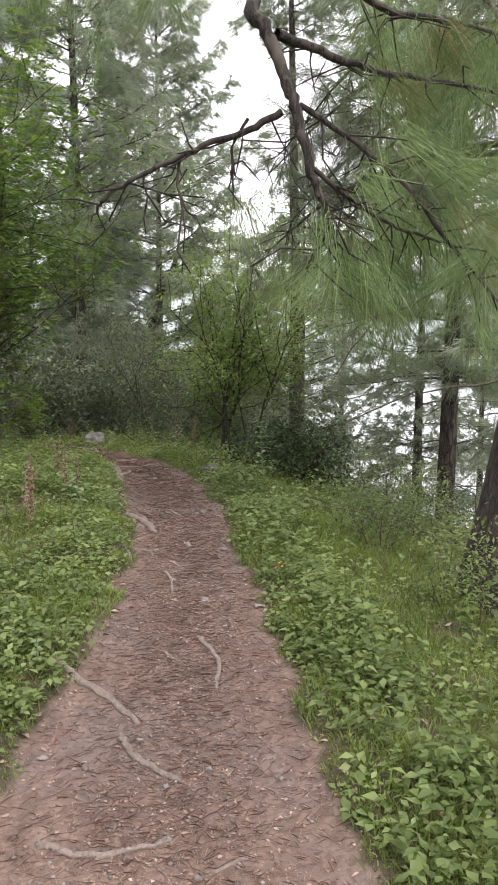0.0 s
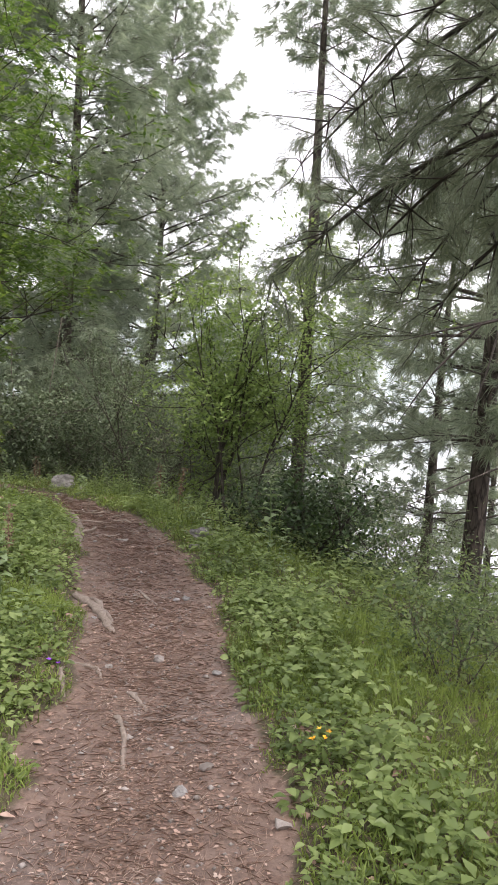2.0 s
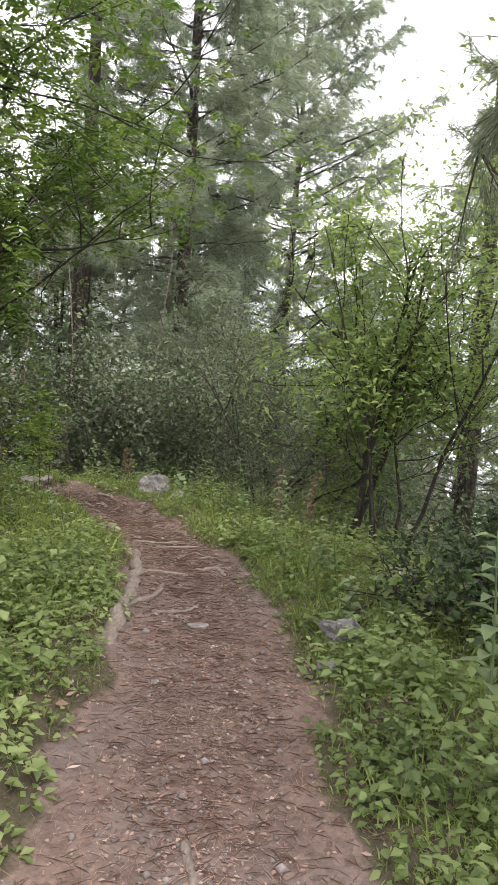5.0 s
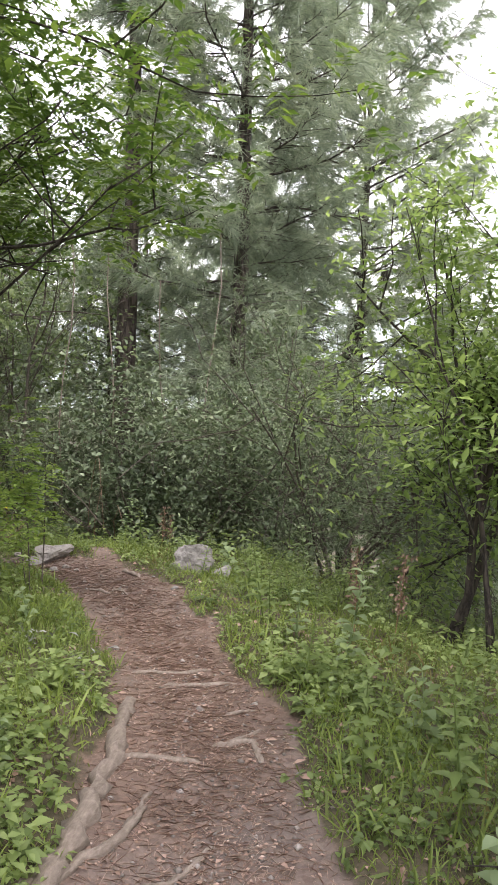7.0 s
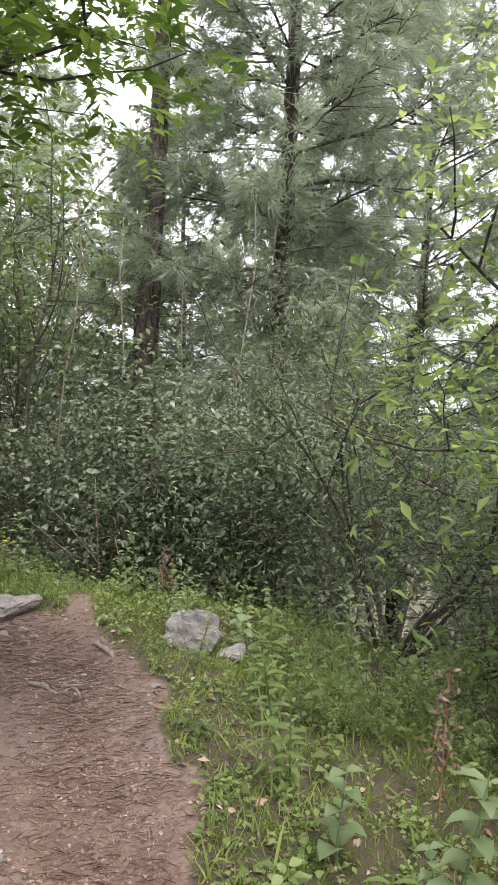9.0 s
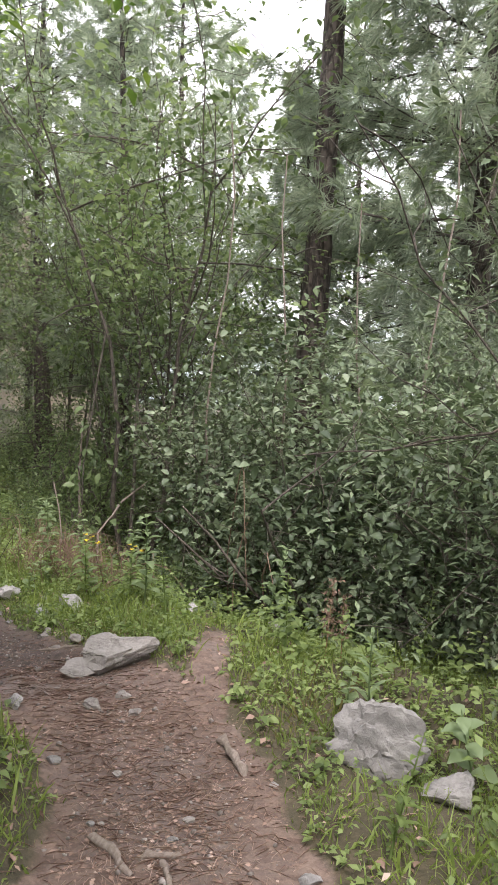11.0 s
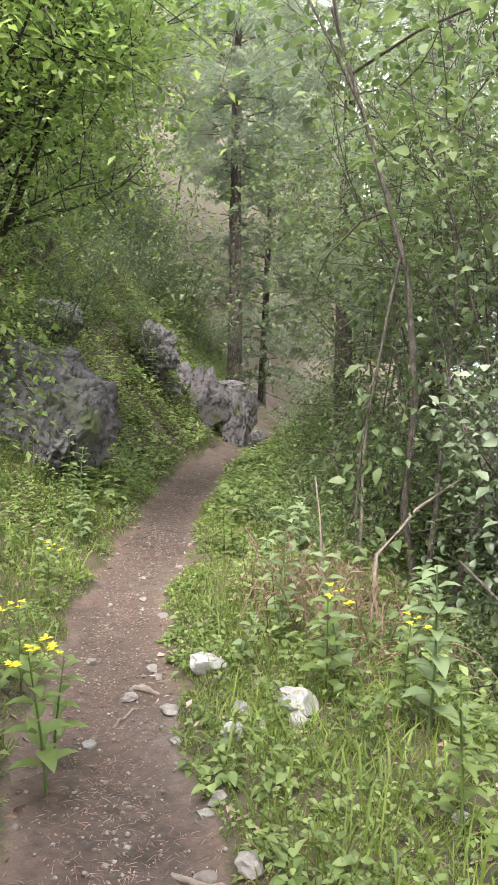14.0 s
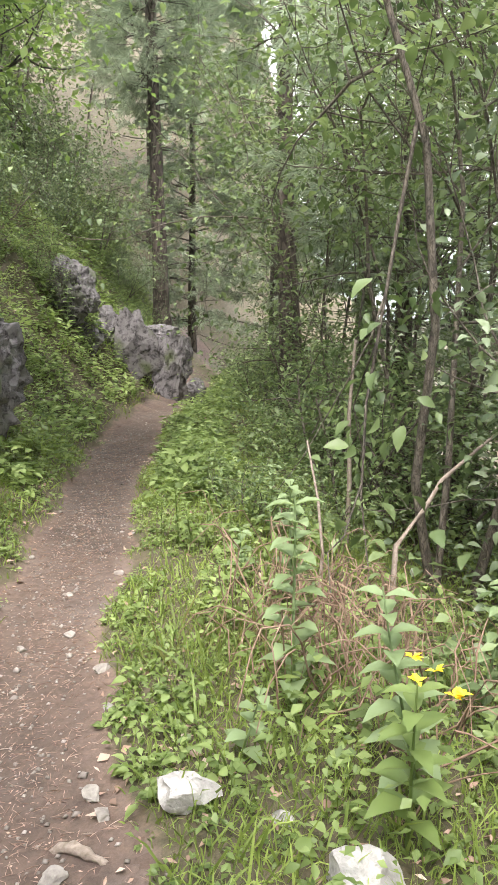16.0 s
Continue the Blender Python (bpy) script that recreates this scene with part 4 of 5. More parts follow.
stone("rock_outcrop", -15.65, 21.25, (0.34, 0.5, 0.95), 9, ROCK_DARK, "dark craggy outcrop at the far bend of the trail", sink=0.16, turn=10, detail=6, rough=0.36, facets=18, dz=0.1)
stone("rock_outcrop", -15.90, 20.54, (0.14, 0.45, 0.8), 29, ROCK_DARK, "thin leaning slab beside a dark crevice", sink=0.2, turn=-35, detail=5, rough=0.3, tilt=8)
stone("rock_outcrop", -16.11, 21.10, (0.36, 0.5, 0.3), 31, ROCK_DARK, "mossy cap rock lying over a dark crevice", sink=0.2, turn=-20, detail=5, rough=0.3, dz=0.7)
stone("rock_outcrop", -14.86, 21.05, (0.22, 0.3, 0.3), 10, ROCK_DARK, "low dark rock at the trail's edge", sink=0.25, turn=80, detail=5, rough=0.25)
stone("rock_outcrop", -16.37, 20.44, (0.42, 0.45, 0.5), 12, ROCK_DARK, "grey outcrop half hidden by hillside plants", sink=0.35, turn=50, detail=6, rough=0.32)
stone("rock_outcrop", -15.39, 19.15, (0.62, 0.5, 0.6), 13, ROCK_DARK, "pale weathered outcrop high on the hillside", sink=0.25, turn=15, detail=6, rough=0.32)
stone("rock_outcrop", -15.41, 19.47, (0.32, 0.3, 0.35), 14, ROCK_DARK, "small grey outcrop in the hillside plants", sink=0.3, turn=65, detail=5, rough=0.3)
stone("rock_outcrop", -13.68, 16.77, (0.4, 0.4, 0.4), 30, ROCK_DARK, "dark outcrop under the arching tree", sink=0.25, turn=25, detail=5, rough=0.32)
stone("rock", -0.42, 8.72, (0.15, 0.12, 0.1), 15, ROCK_PALE, "pale pitted rock in the grass beside the trail", sink=0.25, detail=5, rough=0.4)
stone("rock", -0.5, 8.4, (0.07, 0.06, 0.04), 16, ROCK_PALE, "small pale rock in the grass", sink=0.25, detail=4)
stone("rock", -0.1, 11.0, (0.15, 0.1, 0.07), 17, ROCK_PALE, "low pale rock in the grass above the bank", sink=0.3, detail=4)
stone("flat_stone", -1.18, 8.92, (0.065, 0.05, 0.018), 18, ROCK_WARM, "flat brown stone lying on the trail", sink=0.2, detail=4, turn=25)
stone("trail_stone", -0.51, 5.83, (0.04, 0.035, 0.03), 19, PEBBLE, "rounded pale stone in the trail", sink=0.35)


def loose_stones():
    r = random.Random(9)
    spots = ((-6.62, 14.72, 0.05, 0), (-6.33, 14.86, 0.12, 1), (-6.15, 15.03, 0.05, 1), (-5.84, 15.0, 0.13, 1), (-5.91, 14.78, 0.075, 1), (-5.7, 14.6, 0.07, 1), (-6.91, 14.52, 0.045, 0),
             (-6.1, 14.54, 0.06, 0), (-6.39, 14.49, 0.05, 0), (-7.3, 15.14, 0.045, 0), (-6.51, 14.7, 0.04, 0), (-5.71, 14.9, 0.075, 1), (-5.35, 14.31, 0.06, 0), (-5.02, 15.4, 0.1, 1),
             (-4.08, 13.38, 0.06, 0), (-4.34, 13.16, 0.07, 1), (-4.66, 13.17, 0.09, 1), (-4.95, 14.16, 0.06, 0), (-3.88, 13.43, 0.045, 0), (-4.83, 14.84, 0.05, 1), (-4.21, 15.2, 0.09, 1),
             (-5.74, 14.75, 0.05, 0), (-5.3, 14.23, 0.05, 0), (-4.05, 13.55, 0.05, 0))
    for k, (x, y, g, white) in enumerate(spots):
        stone("white_stone" if white else "grey_stone", x, y, (g * r.uniform(0.75, 1.05), g * r.uniform(0.55, 0.85), g * r.uniform(0.4, 0.65)), 50 + k, CHALK if white else ROCK_WARM,
              "chalky white stone in the low plants" if white else "grey brown stone at the trail's edge", "stone", 0.25, r.uniform(0, 180), 0.3, 12, 3,
              group="stones along the trail")
    for k in range(60):
        i = int(r.uniform(0.12, 0.62) * 329)
        off = r.uniform(-1, 1) * TR[i, 3] * 1.05
        x, y = TR[i, 0] + off * TR_DIR[i, 1], TR[i, 1] - off * TR_DIR[i, 0]
        g = r.uniform(0.012, 0.032)
        stone("pebble", x, y, (g * 1.2, g, g * 0.6), 100 + k % 12, (PEBBLE, ROCK_WARM, ROCK_PALE)[k % 3], "small stone pressed into the dirt trail", "stone", 0.3, r.uniform(0, 180), 0.2,
              6, 2, group="stones along the trail")


loose_stones()

# ---- roots and sticks ----


def root(name, ends, r0, r1, label, category, seed, lift=0.15, sides=10):
    """A root or stick that follows the ground between a few places."""
    global rng
    rng = np.random.default_rng(seed)
    e = np.array(ends, float)
    u = np.linspace(0, len(e) - 1, 8 * (len(e) - 1) + 1)
    q = np.stack([np.interp(u, np.arange(len(e)), e[:, c]) for c in range(2)], 1)
    for _ in range(5):
        q[1:-1] = (q[:-2] + 2 * q[1:-1] + q[2:]) / 4
    q[1:-1] += rng.normal(0, r0 * 0.22, (len(q) - 2, 2))
    w = np.linspace(0, 1, len(q))
    rad = (r0 + (r1 - r0) * w) * (1 + 0.15 * rng.uniform(-1, 1, len(q)))
    z = land(q[:, 0], q[:, 1])[0] + rad * lift * (1 - 2.2 * np.abs(w - 0.5) ** 2 * 2)
    z[0] -= r0 * 0.8
    z[-1] -= r1 * 0.8
    t = Tubes()
    c = np.array([*q[0], 0])
    t.add(np.column_stack([q, z]) - c, rad, sides, 0.36)
    ob = new(name, t.mesh(name, ROOT))
    ob.location = c
    return tagged(ob, label, category, "roots across the trail")


R_LABEL = "worn bare tree root crossing the dirt trail"
for k, (ends, a, b) in enumerate((
        (((-1.0, 3.6), (-0.71, 3.36), (-0.5, 3.1)), 0.022, 0.014), (((-0.57, 3.02), (-0.5, 2.87), (-0.26, 2.71)), 0.02, 0.012),
        (((-0.31, 4.03), (-0.17, 3.74), (-0.18, 3.4)), 0.016, 0.012), (((-0.74, 2.33), (-0.55, 2.27), (-0.28, 2.37)), 0.016, 0.01),
        (((-0.5, 3.84), (-0.36, 3.69)), 0.014, 0.008), (((-0.62, 5.2), (-0.55, 5.0), (-0.52, 4.76)), 0.014, 0.012),
        (((-1.04, 6.85), (-0.82, 6.35)), 0.022, 0.014), (((-0.16, 2.2), (0.02, 2.29)), 0.009, 0.006),
        (((-1.18, 6.92), (-0.97, 6.58), (-0.8, 6.2)), 0.032, 0.024), (((-0.8, 7.24), (-0.7, 7.0), (-0.62, 6.85)), 0.013, 0.01),
        (((-0.94, 5.69), (-0.78, 5.66), (-0.74, 5.54)), 0.014, 0.01), (((-0.93, 5.52), (-0.86, 5.28)), 0.014, 0.01), (((-0.6, 5.44), (-0.5, 5.28)), 0.014, 0.01),
        (((-1.5, 8.55), (-1.6, 9.0), (-1.68, 9.4), (-1.78, 9.8), (-1.95, 10.32)), 0.042, 0.03), (((-1.74, 9.78), (-1.46, 9.86)), 0.018, 0.01),
        (((-1.46, 10.0), (-1.32, 10.11), (-1.24, 9.92)), 0.016, 0.012), (((-1.42, 9.0), (-1.29, 9.19), (-1.25, 9.4)), 0.016, 0.01),
        (((-1.9, 10.56), (-1.56, 10.7)), 0.018, 0.012), (((-1.42, 10.05), (-1.31, 10.22)), 0.013, 0.009), (((-2.12, 10.7), (-1.75, 10.87)), 0.015, 0.01),
        (((-1.66, 8.9), (-1.5, 9.3), (-1.55, 9.6)), 0.02, 0.014))):
    root("tree_root", ends, a, b, R_LABEL, "root", 200 + k)
for k, (ends, a) in enumerate(((((-3.4, 13.38), (-3.14, 13.14)), 0.024), (((-3.11, 12.53), (-3.0, 12.6)), 0.014), (((-3.32, 12.55), (-3.07, 12.45)), 0.014),
                               (((-3.05, 12.56), (-2.93, 12.45)), 0.012), (((-6.5, 14.55), (-6.35, 14.62)), 0.018), (((-5.1, 14.0), (-4.85, 14.1)), 0.012),
                               (((-6.3, 14.5), (-6.15, 14.3)), 0.009), (((-1.5, 10.3), (-1.38, 10.4)), 0.01), (((-0.05, 5.6), (0.05, 5.75)), 0.006))):
    root("fallen_stick", ends, a, a * 0.7, "broken brown stick lying on the trail", "stick", 300 + k, 0.9, 6)

# the tangle of rusty dead stems and the bare grey branch beside the trail


def arcs(name, x, y, n, span, high, r, mat, label, category, seed, sub="stem"):
    global rng
    rng = np.random.default_rng(seed)
    thing = tagged(new(name), label, category)
    z = height(x, y)
    thing.location = (x, y, z)
    for _ in range(n):
        a = rng.normal(0, span * 0.45, 2)
        b = a + rng.normal(0, span * 0.5, 2)
        u = np.linspace(0, 1, 7)
        p = a + (b - a) * u[:, None] + rng.normal(0, 0.02, (7, 2))
        g = land(p[:, 0] + x, p[:, 1] + y)[0] - z
        zz = g + np.sin(u * np.pi * rng.uniform(0.55, 0.95)) * high * rng.uniform(0.4, 1.1)
        if kept_clear(np.column_stack([p[:, 0] + x, p[:, 1] + y, zz + z]), 0.5).any():
            continue
        t = Tubes()
        t.add(np.column_stack([p, zz]), r * np.linspace(1, 0.5, 7) * rng.uniform(0.7, 1.2), 4)
        part(sub, t.mesh(sub, mat), thing)
    return thing


arcs("bramble_tangle", -7.1, 16.05, 110, 0.6, 0.5, 0.0038, DRY_RED, "tangle of rusty dead bramble stems", "brambles", 61)
arcs("bramble_tangle", -6.4, 15.75, 60, 0.5, 0.45, 0.0038, DRY_RED, "tangle of rusty dead bramble stems", "brambles", 62)
arcs("dry_bramble", -5.0, 16.6, 9, 0.9, 1.2, 0.006, DRY_RED, "long bare stems arching through the bush", "brambles", 63)


def bare_branch(x, y, pts, r, label):
    t = Tubes()
    q = np.array(pts, float)
    t.add(q, np.linspace(r, r * 0.5, len(q)), 6)
    ob = new("bare_branch", t.mesh("bare_branch", ROOT))
    ob.location = (x, y, height(x, y))
    return tagged(ob, label, "branch")


bare_branch(-7.14, 16.69, ((0.00, -0.02, -0.10), (0.00, 0.00, 0.48), (0.00, 0.21, 0.62), (-0.02, 0.38, 0.75), (-0.01, 0.61, 0.85), (-0.00, 0.82, 0.94)), 0.016, "bare grey branch slanting out of the bush")
bare_branch(-8.35, 17.65, ((0, 0, -0.1), (0.02, 0, 0.5), (-0.02, 0.02, 1.0), (0.02, 0.02, 1.5)), 0.02, "bare upright grey stem in the undergrowth")
bare_branch(-7.3, 16.3, ((0, 0, -0.1), (0.02, 0.02, 0.35), (-0.05, 0.05, 0.6), (-0.2, 0.12, 0.85)), 0.01, "thin reddish bare stem in the undergrowth")
for k in range(4):
    a = k * 1.9
    q = [(0.05 * math.sin(a + z * 2.1) + 0.06 * z * math.cos(a), 0.05 * math.cos(a * 2 + z * 1.7), z) for z in (-0.1, 0.6, 1.2, 1.9, 2.6, 3.3, 4.1, 4.8)]
    bare_branch(-6.3 + 0.75 * k, 17.3 + 0.4 * (k % 3), q, 0.014, "pale thin bare stem rising through the bush")


def leaning_snag(x, y):
    t, z = Tubes(), height(x, y)
    t.add([(0, 0, -0.2), (0.02, 0, 1.9 - z), (0.12, 0, 2.35 - z), (0.45, 0, 2.75 - z), (0.75, 0.05, 3.3 - z), (0.8, 0.05, 3.6 - z)], [0.15, 0.14, 0.17, 0.18, 0.13, 0.06], 10, 0.08)
    ob = new("dead_snag", t.mesh("dead_snag", BARK_DARK))
    ob.location = (x, y, z)
    return tagged(ob, "dark bent dead trunk among the pines", "dead tree")


leaning_snag(-3.1, 24.6)

# ---- herbs ----


def herb(name, tall, pairs, leaf, aspect, mat, label, seed, flower=None, droop=0.25, category="wild plant"):
    """An upright herb: a stem with crossed pairs of leaves, each leaf a part, and blossoms on top where it flowers."""
    global rng
    rng = np.random.default_rng(seed)
    thing = tagged(new(name), label, category)
    t = Tubes()
    u = np.linspace(0, 1, 6)
    stem = np.column_stack([0.05 * tall * np.sin(u * 2 + seed), 0.05 * tall * np.cos(u * 2.4), u * tall])
    t.add(stem, np.linspace(0.006, 0.002, 6) * (0.6 + tall), 5)
    part("stem", t.mesh("stem", mat), thing)
    for k in range(pairs):
        f = 0.15 + 0.85 * (k + 0.5) / pairs
        p = np.array([np.interp(f, u, stem[:, c]) for c in range(3)])
        L = leaf * (1.15 - 0.55 * f) * rng.uniform(0.85, 1.15)
        for s in (0, 1):
            a = k * 1.45 + s * np.pi + rng.normal(0, 0.2)
            d = unit(np.array([[math.cos(a), math.sin(a), 0.45 - droop + rng.normal(0, 0.12)]]))
            v, fc = leaf_arrays(p[None], d, np.array([[0, 0, 1.0]]), np.array([L]), np.array([L * aspect]), True)
            part("leaf", make_mesh("leaf", v, fc, mat), thing)
    if flower:
        for k in range(5):
            c = stem[-1] + rng.normal(0, 0.05, 3) * [1, 1, 0.5]
            a = rng.uniform(0, 6.28, 7)
            d = unit(np.column_stack([np.cos(a), np.sin(a), rng.uniform(0.1, 0.7, 7)]))
            v, fc = leaf_arrays(np.repeat(c[None], 7, 0), d, np.tile([[0, 0, 1.0]], (7, 1)), np.full(7, 0.026), np.full(7, 0.014), False)
            part("blossom", make_mesh("blossom", v, fc, flower), thing)
    return thing


def put_herb(src, x, y, turn=0.0, size=1.0):
    src.matrix_world = Matrix.LocRotScale((x, y, height(x, y) - 0.01), Euler((0, 0, turn)), (size,) * 3)
    return src


mint = put_herb(herb("leafy_herb", 0.46, 11, 0.095, 0.38, HERB, "leafy green herb with pointed paired leaves", 71), -0.55, 9.6)
dock = put_herb(herb("broad_leaved_herb", 0.32, 5, 0.11, 0.72, PALE_HERB, "herb with broad soft pale green leaves", 72), -1.42, 6.2)
lily = put_herb(herb("lance_leaved_herb", 0.52, 13, 0.13, 0.2, PALE_HERB, "upright plant with narrow light green leaves", 73, droop=0.1), -2.86, 13.62)
yellow = put_herb(herb("yellow_flowering_herb", 0.5, 8, 0.13, 0.5, HERB, "green herb with bright yellow blossoms", 74, PETAL), -5.84, 15.16)
tallherb = put_herb(herb("pale_tall_herb", 0.72, 11, 0.14, 0.55, PALE_HERB, "tall herb with soft grey-green leaves", 75), -5.35, 15.25)
put_herb(herb("orange_flowering_herb", 0.2, 4, 0.09, 0.5, HERB, "small herb with an orange blossom", 76, ORANGE), 0.17, 4.70, 0, 0.5)
put_herb(herb("violet_flowering_herb", 0.06, 2, 0.04, 0.5, HERB, "tiny herb with a violet blossom", 77, VIOLET), -0.96, 5.5, 0, 0.5)
for x, y, g in ((-5.98, 14.02, 0.85), (-5.75, 13.85, 1.0), (-6.55, 14.05, 0.8), (-5.55, 15.35, 0.8), (-7.6, 14.55, 0.7)):
    copy_thing(yellow, Matrix.LocRotScale((x, y, height(x, y)), Euler((0, 0, x * 9)), (g,) * 3))


def scatter_herbs():
    r = random.Random(21)
    for src, count, lo, hi, s0, s1, side in ((mint, 46, 0.25, 1.9, 0.12, 0.6, 1), (dock, 22, 0.15, 1.6, 0.1, 0.55, -1), (mint, 16, 0.5, 2.2, 0.2, 0.75, -1), (dock, 22, 0.2, 1.4, 0.3, 0.72, 1),
                                             (tallherb, 14, 0.5, 2.2, 0.15, 0.75, 1), (dock, 16, 0.1, 0.8, 0.44, 0.62, -1), (tallherb, 8, 0.4, 1.5, 0.5, 0.8, -1)):
        for _ in range(count):
            i = int(r.uniform(s0, s1) * 329)
            off = side * (TR[i, 3] + 0.08 + r.uniform(lo, hi) * r.random() ** 0.6)
            x, y = TR[i, 0] + off * TR_DIR[i, 1], TR[i, 1] - off * TR_DIR[i, 0]
            if spur_mask(x, y) < 0.12:
                continue
            g = r.uniform(0.45, 1.1)
            copy_thing(src, Matrix.LocRotScale((x, y, height(x, y) - 0.01), Euler((r.gauss(0, 0.1), r.gauss(0, 0.1), r.uniform(0, 6.28))), (g,) * 3))


scatter_herbs()


def dry_stalk(seed):
    global rng
    rng = np.random.default_rng(seed)
    thing = tagged(new("dry_dock_stalk"), "withered brown seed stalk among green plants", "dead plant", "withered stalks")
    t = Tubes()
    t.add(np.column_stack([np.linspace(0, 0.05, 5), np.linspace(0, 0.03, 5), np.linspace(0, 0.5, 5)]), np.linspace(0.004, 0.002, 5), 5)
    part("stem", t.mesh("stem", DRY), thing)
    n = 130
    z = rng.uniform(0.18, 0.52, n)
    base = np.column_stack([z * 0.1 + rng.normal(0, 0.018, n), z * 0.06 + rng.normal(0, 0.018, n), z])
    tagged(part("seed_head", leaf_mesh("seed_head", base, unit(rng.normal(0, 1, (n, 3)) - [0, 0, 0.8]), unit(rng.normal(0, 1, (n, 3))), np.full(n, 0.03), np.full(n, 0.014), DRY_RED), thing), kind="stuff")
    return thing


stalk = put_herb(dry_stalk(81), -1.79, 5.9)
for x, y, g in ((-1.72, 5.7, 0.9), (-1.95, 7.5, 1.0), (-1.7, 6.75, 0.95), (-1.6, 6.9, 0.8), (-1.17, 11.98, 1.1), (-0.92, 11.94, 1.1), (-3.47, 14.45, 0.9), (-3.4, 14.5, 0.7), (-1.85, 6.1, 1.1)):
    copy_thing(stalk, Matrix.LocRotScale((x, y, height(x, y)), Euler((0, 0, x * 7)), (g,) * 3))

# ---- ground cover ----


def cover_points(n, seed, s_lo, s_hi, right, left, bias=1.4, near=0.0):
    """Random places beside the trail, thicker near it, none on the bare tread."""
    g = np.random.default_rng(seed)
    t = g.uniform(s_lo, s_hi, n)
    side = np.where(g.random(n) < right / (right + left), 1, -1)
    off = side * (half_width(t) - 0.06 + near + g.random(n) ** bias * np.where(side > 0, right, left))
    x, y = beside(t, off)
    h, m, d, o, s = land(x, y)
    keep = m < 0.42 + g.normal(0, 0.12, n)
    return x[keep], y[keep], h[keep], o[keep], s[keep]


def grass():
    global rng
    rng = np.random.default_rng(91)
    vs, qs, ts, n0 = [], [], [], 0
    for n, seed, a, b, right, left, lo, hi, w in ((70000, 3, 0.13, 0.26, 1.7, 1.2, 0.06, 0.18, 0.0048), (120000, 1, 0.25, 0.66, 2.2, 1.6, 0.05, 0.17, 0.0045), (30000, 2, 0.3, 0.97, 4.5, 3.5, 0.12, 0.32, 0.008)):
        x, y, h, o, s = cover_points(n, seed, a, b, right, left)
        patch = vnoise(x, y, 0.7, 31) + 0.6 * vnoise(x, y, 0.22, 32)
        k = patch + rng.normal(0, 0.35, len(x)) > -0.95
        x, y, h, o, patch = x[k], y[k], h[k], o[k], patch[k]
        m = len(x)
        d = unit(np.column_stack([rng.normal(0, 0.42, m), rng.normal(0, 0.42, m), np.ones(m)]))
        L = rng.uniform(lo, hi, m) * (0.45 + 0.55 * np.clip(o / 0.35, 0, 1)) * (1 + 0.4 * patch)
        v, (q, t) = blade_arrays(np.column_stack([x, y, h - 0.005]), d, L, np.full(m, w) * rng.uniform(0.7, 1.3, m), rng.uniform(0.1, 0.7, m))
        vs.append(v), qs.append(q + n0), ts.append(t + n0)
        n0 += len(v)
    me = make_mesh("grass", np.concatenate(vs), [np.concatenate(qs), np.concatenate(ts)], GRASS)
    tagged(new("grass", me), "fresh green grass along the trail's edges", "grass", kind="stuff")


def low_plants(name, n, seed, a, b, right, left, leaf, tall, leaves, full, mat, label, patch_scale, cut, bias=1.2, near=0.0):
    """A carpet of small leafy plants."""
    global rng
    rng = np.random.default_rng(seed)
    x, y, h, o, s = cover_points(n, seed, a, b, right, left, bias, near)
    patch = vnoise(x, y, patch_scale, seed) + 0.5 * vnoise(x, y, patch_scale * 0.3, seed + 1)
    k = patch + rng.normal(0, 0.2, len(x)) > cut
    x, y, h, o = x[k], y[k], h[k], o[k]
    m = len(x)
    T = tall * rng.uniform(0.4, 1.1, m) * (0.4 + 0.6 * np.clip(o / 0.4, 0, 1))
    r = np.repeat(np.arange(m), leaves)
    N = len(r)
    f = rng.random(N)
    a_ = rng.uniform(0, 6.283, N)
    out = rng.uniform(0.1, 0.6, N) * leaf * 1.5
    base = np.column_stack([x[r] + np.cos(a_) * out, y[r] + np.sin(a_) * out, h[r] + T[r] * f + 0.004])
    d = unit(np.column_stack([np.cos(a_), np.sin(a_), rng.normal(0.05, 0.3, N)]))
    L = leaf * rng.uniform(0.6, 1.2, N) * rng.uniform(0.6, 1.3, m)[r]
    up = unit(np.array([0, 0, 1.0]) + rng.normal(0, 0.25, (N, 3)))
    me = leaf_mesh(name, base, d, up, L, L * rng.uniform(0.5, 0.75, N), mat, full)
    tagged(new(name, me), label, "low plants", kind="stuff")


grass()
low_plants("ground_herbs", 5600, 101, 0.1, 0.72, 1.5, 1.3, 0.04, 0.16, 9, True, HERB, "low carpet of bright leafy herbs beside the trail", 0.6, 0.0)
low_plants("ground_clover", 15000, 104, 0.1, 0.7, 2.0, 1.8, 0.03, 0.07, 9, False, HERB, "tiny round-leaved plants between grass", 0.5, -0.2)
low_plants("bank_herbs", 11000, 107, 0.12, 0.95, 4.0, 4.0, 0.055, 0.32, 12, False, HERB, "leafy green undergrowth on the banks", 1.1, -0.35, 0.9, 0.5)
low_plants("dark_undergrowth", 13000, 110, 0.12, 0.995, 8.0, 11.0, 0.09, 0.45, 11, False, MID_LEAF, "darker leafy undergrowth below the trees", 1.3, -0.3, 0.6, 1.2)


low_plants("nettle_patch", 5200, 116, 0.11, 0.36, 0.5, 1.9, 0.05, 0.24, 11, False, HERB, "thick patch of leafy nettles and creepers", 0.9, -0.35, 0.8, 0.1)
low_plants("hillside_herbs", 15000, 113, 0.6, 0.99, 0.6, 7.5, 0.085, 0.36, 10, False, HERB, "bright leafy herbs covering the steep hillside", 1.2, -0.6, 0.9, 0.2)


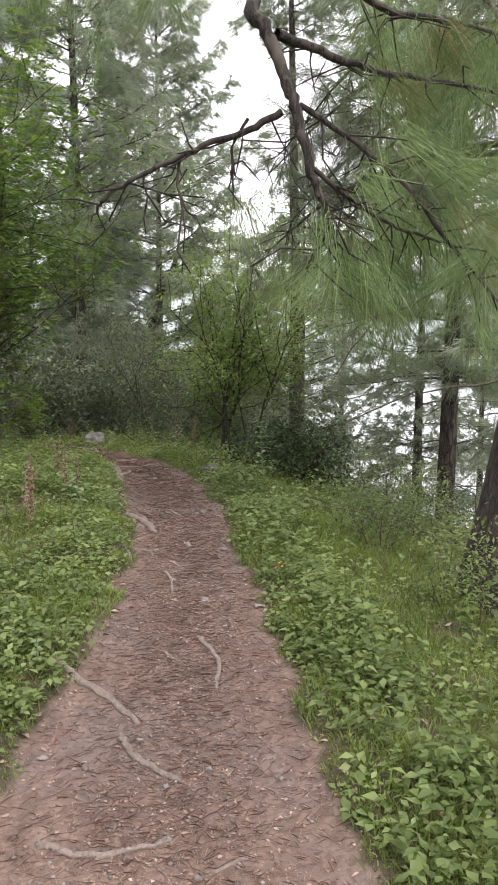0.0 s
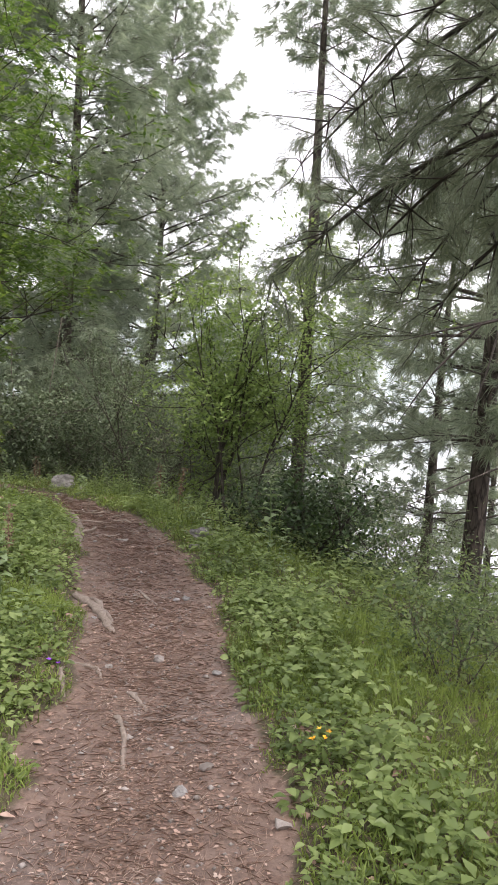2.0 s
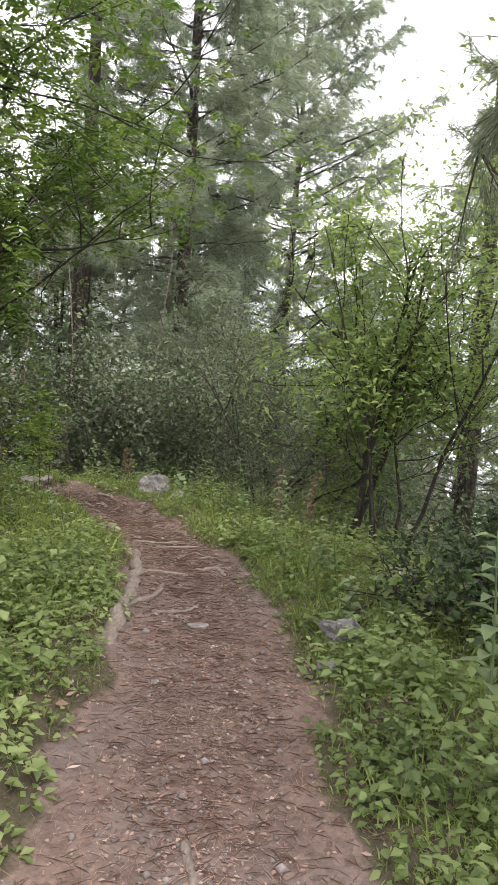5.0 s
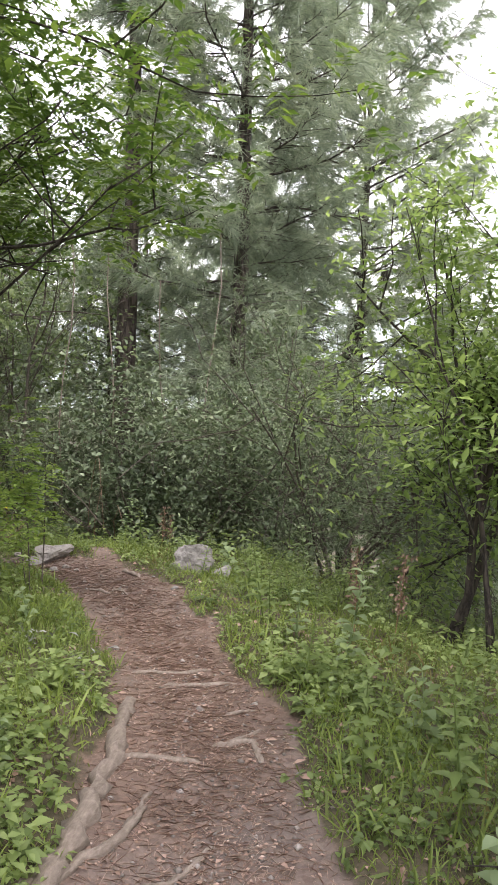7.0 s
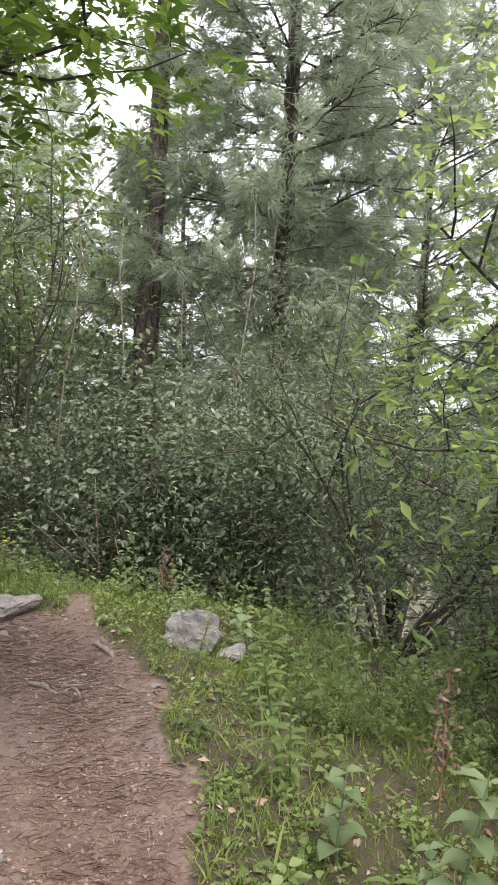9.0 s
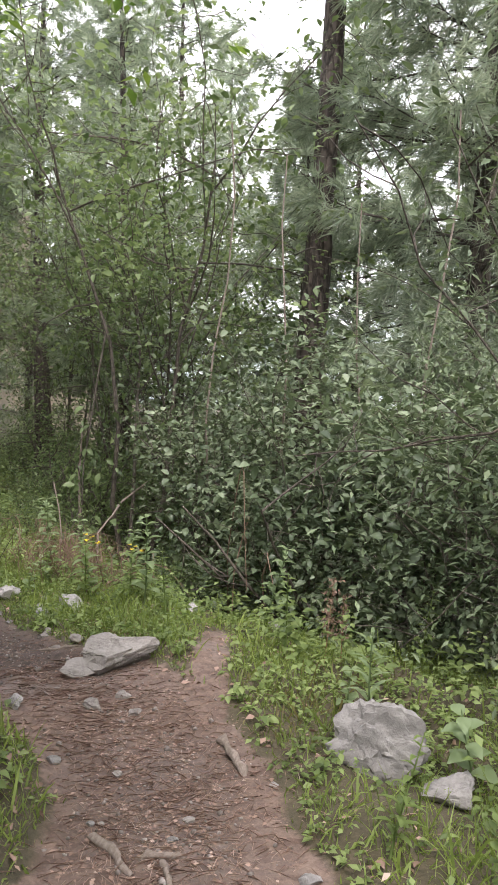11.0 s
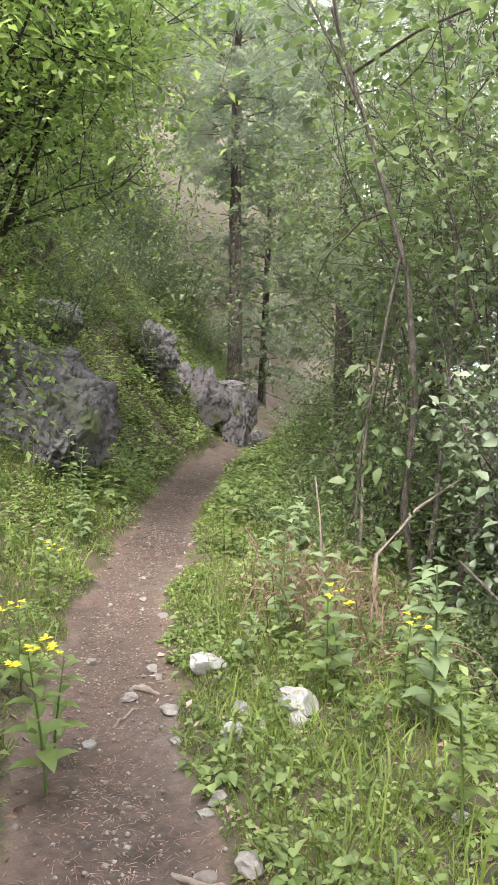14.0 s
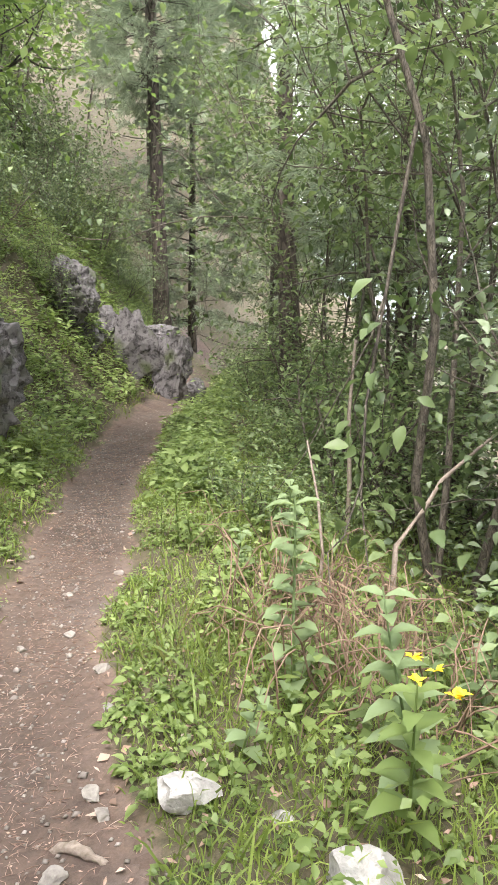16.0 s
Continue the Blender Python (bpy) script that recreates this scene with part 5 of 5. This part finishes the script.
def litter():
    """Fallen pine needles, chips of bark and dead leaves on the tread."""
    global rng
    rng = np.random.default_rng(121)
    n = 100000
    t = 0.1 + 0.6 * rng.random(n) ** 1.25
    x, y = beside(t, rng.normal(0, 0.55, n) * half_width(t))
    h = land(x, y)[0]
    keep = (t < 0.47) | (rng.random(n) < 0.3)
    t, x, y, h = t[keep], x[keep], y[keep], h[keep]
    n = len(t)
    a = rng.uniform(0, 6.283, n)
    d = unit(np.column_stack([np.cos(a), np.sin(a), rng.normal(0, 0.12, n)]))
    chip = rng.random(n) < 0.22
    L = np.where(chip, rng.uniform(0.006, 0.022, n), rng.uniform(0.025, 0.085, n)) * np.where(t > 0.47, 0.6, 1.0)
    W = np.where(chip, L * rng.uniform(0.4, 0.8, n), 0.0018)
    up = unit(np.array([0, 0, 1.0]) + rng.normal(0, 0.25, (n, 3)))
    v, f = leaf_arrays(np.column_stack([x, y, h + 0.004 + rng.uniform(0, 0.004, n)]), d, up, L, W, False)
    tagged(new("needle_litter", make_mesh("needle_litter", v, f, LITTER)), "fallen pine needles and bark chips on the trail", "litter", kind="stuff")
    n = 24000
    t = rng.uniform(0.1, 0.9, n)
    side = np.where(rng.random(n) < 0.5, 1, -1)
    x, y = beside(t, side * (half_width(t) + rng.uniform(-0.05, 2.6, n)))
    h = land(x, y)[0]
    a = rng.uniform(0, 6.283, n)
    L = rng.uniform(0.02, 0.06, n)
    v, f = leaf_arrays(np.column_stack([x, y, h + 0.008]), unit(np.column_stack([np.cos(a), np.sin(a), rng.normal(0, 0.25, n)])), unit(np.array([0, 0, 1.0]) + rng.normal(0, 0.4, (n, 3))), L,
                       L * rng.uniform(0.15, 0.6, n), False)
    tagged(new("dead_leaves", make_mesh("dead_leaves", v, f, LITTER)), "dry fallen leaves and twigs under the herbs", "litter", kind="stuff")
    n = 8000
    t = 0.1 + 0.68 * rng.random(n) ** 1.6
    x, y = beside(t, rng.normal(0, 0.5, n) * half_width(t))
    h = land(x, y)[0]
    g = rng.uniform(0.003, 0.011, n) * np.where(rng.random(n) < 0.06, 1.8, 1.0)
    oct_v = np.array([(1, 0, 0), (0, 1, 0), (-1, 0, 0), (0, -1, 0), (0, 0, 0.7), (0, 0, -0.7)])
    oct_f = np.array([(0, 1, 4), (1, 2, 4), (2, 3, 4), (3, 0, 4), (1, 0, 5), (2, 1, 5), (3, 2, 5), (0, 3, 5)])
    v = np.column_stack([x, y, h + g * 0.2])[:, None] + g[:, None, None] * oct_v[None] * rng.uniform(0.7, 1.3, (n, 6, 3))
    f = (oct_f[None] + 6 * np.arange(n)[:, None, None]).reshape(-1, 3)
    tagged(new("gravel", make_mesh("gravel", v.reshape(-1, 3), f, PEBBLE)), "small grit and gravel bedded in the trail", "gravel", kind="stuff")


litter()
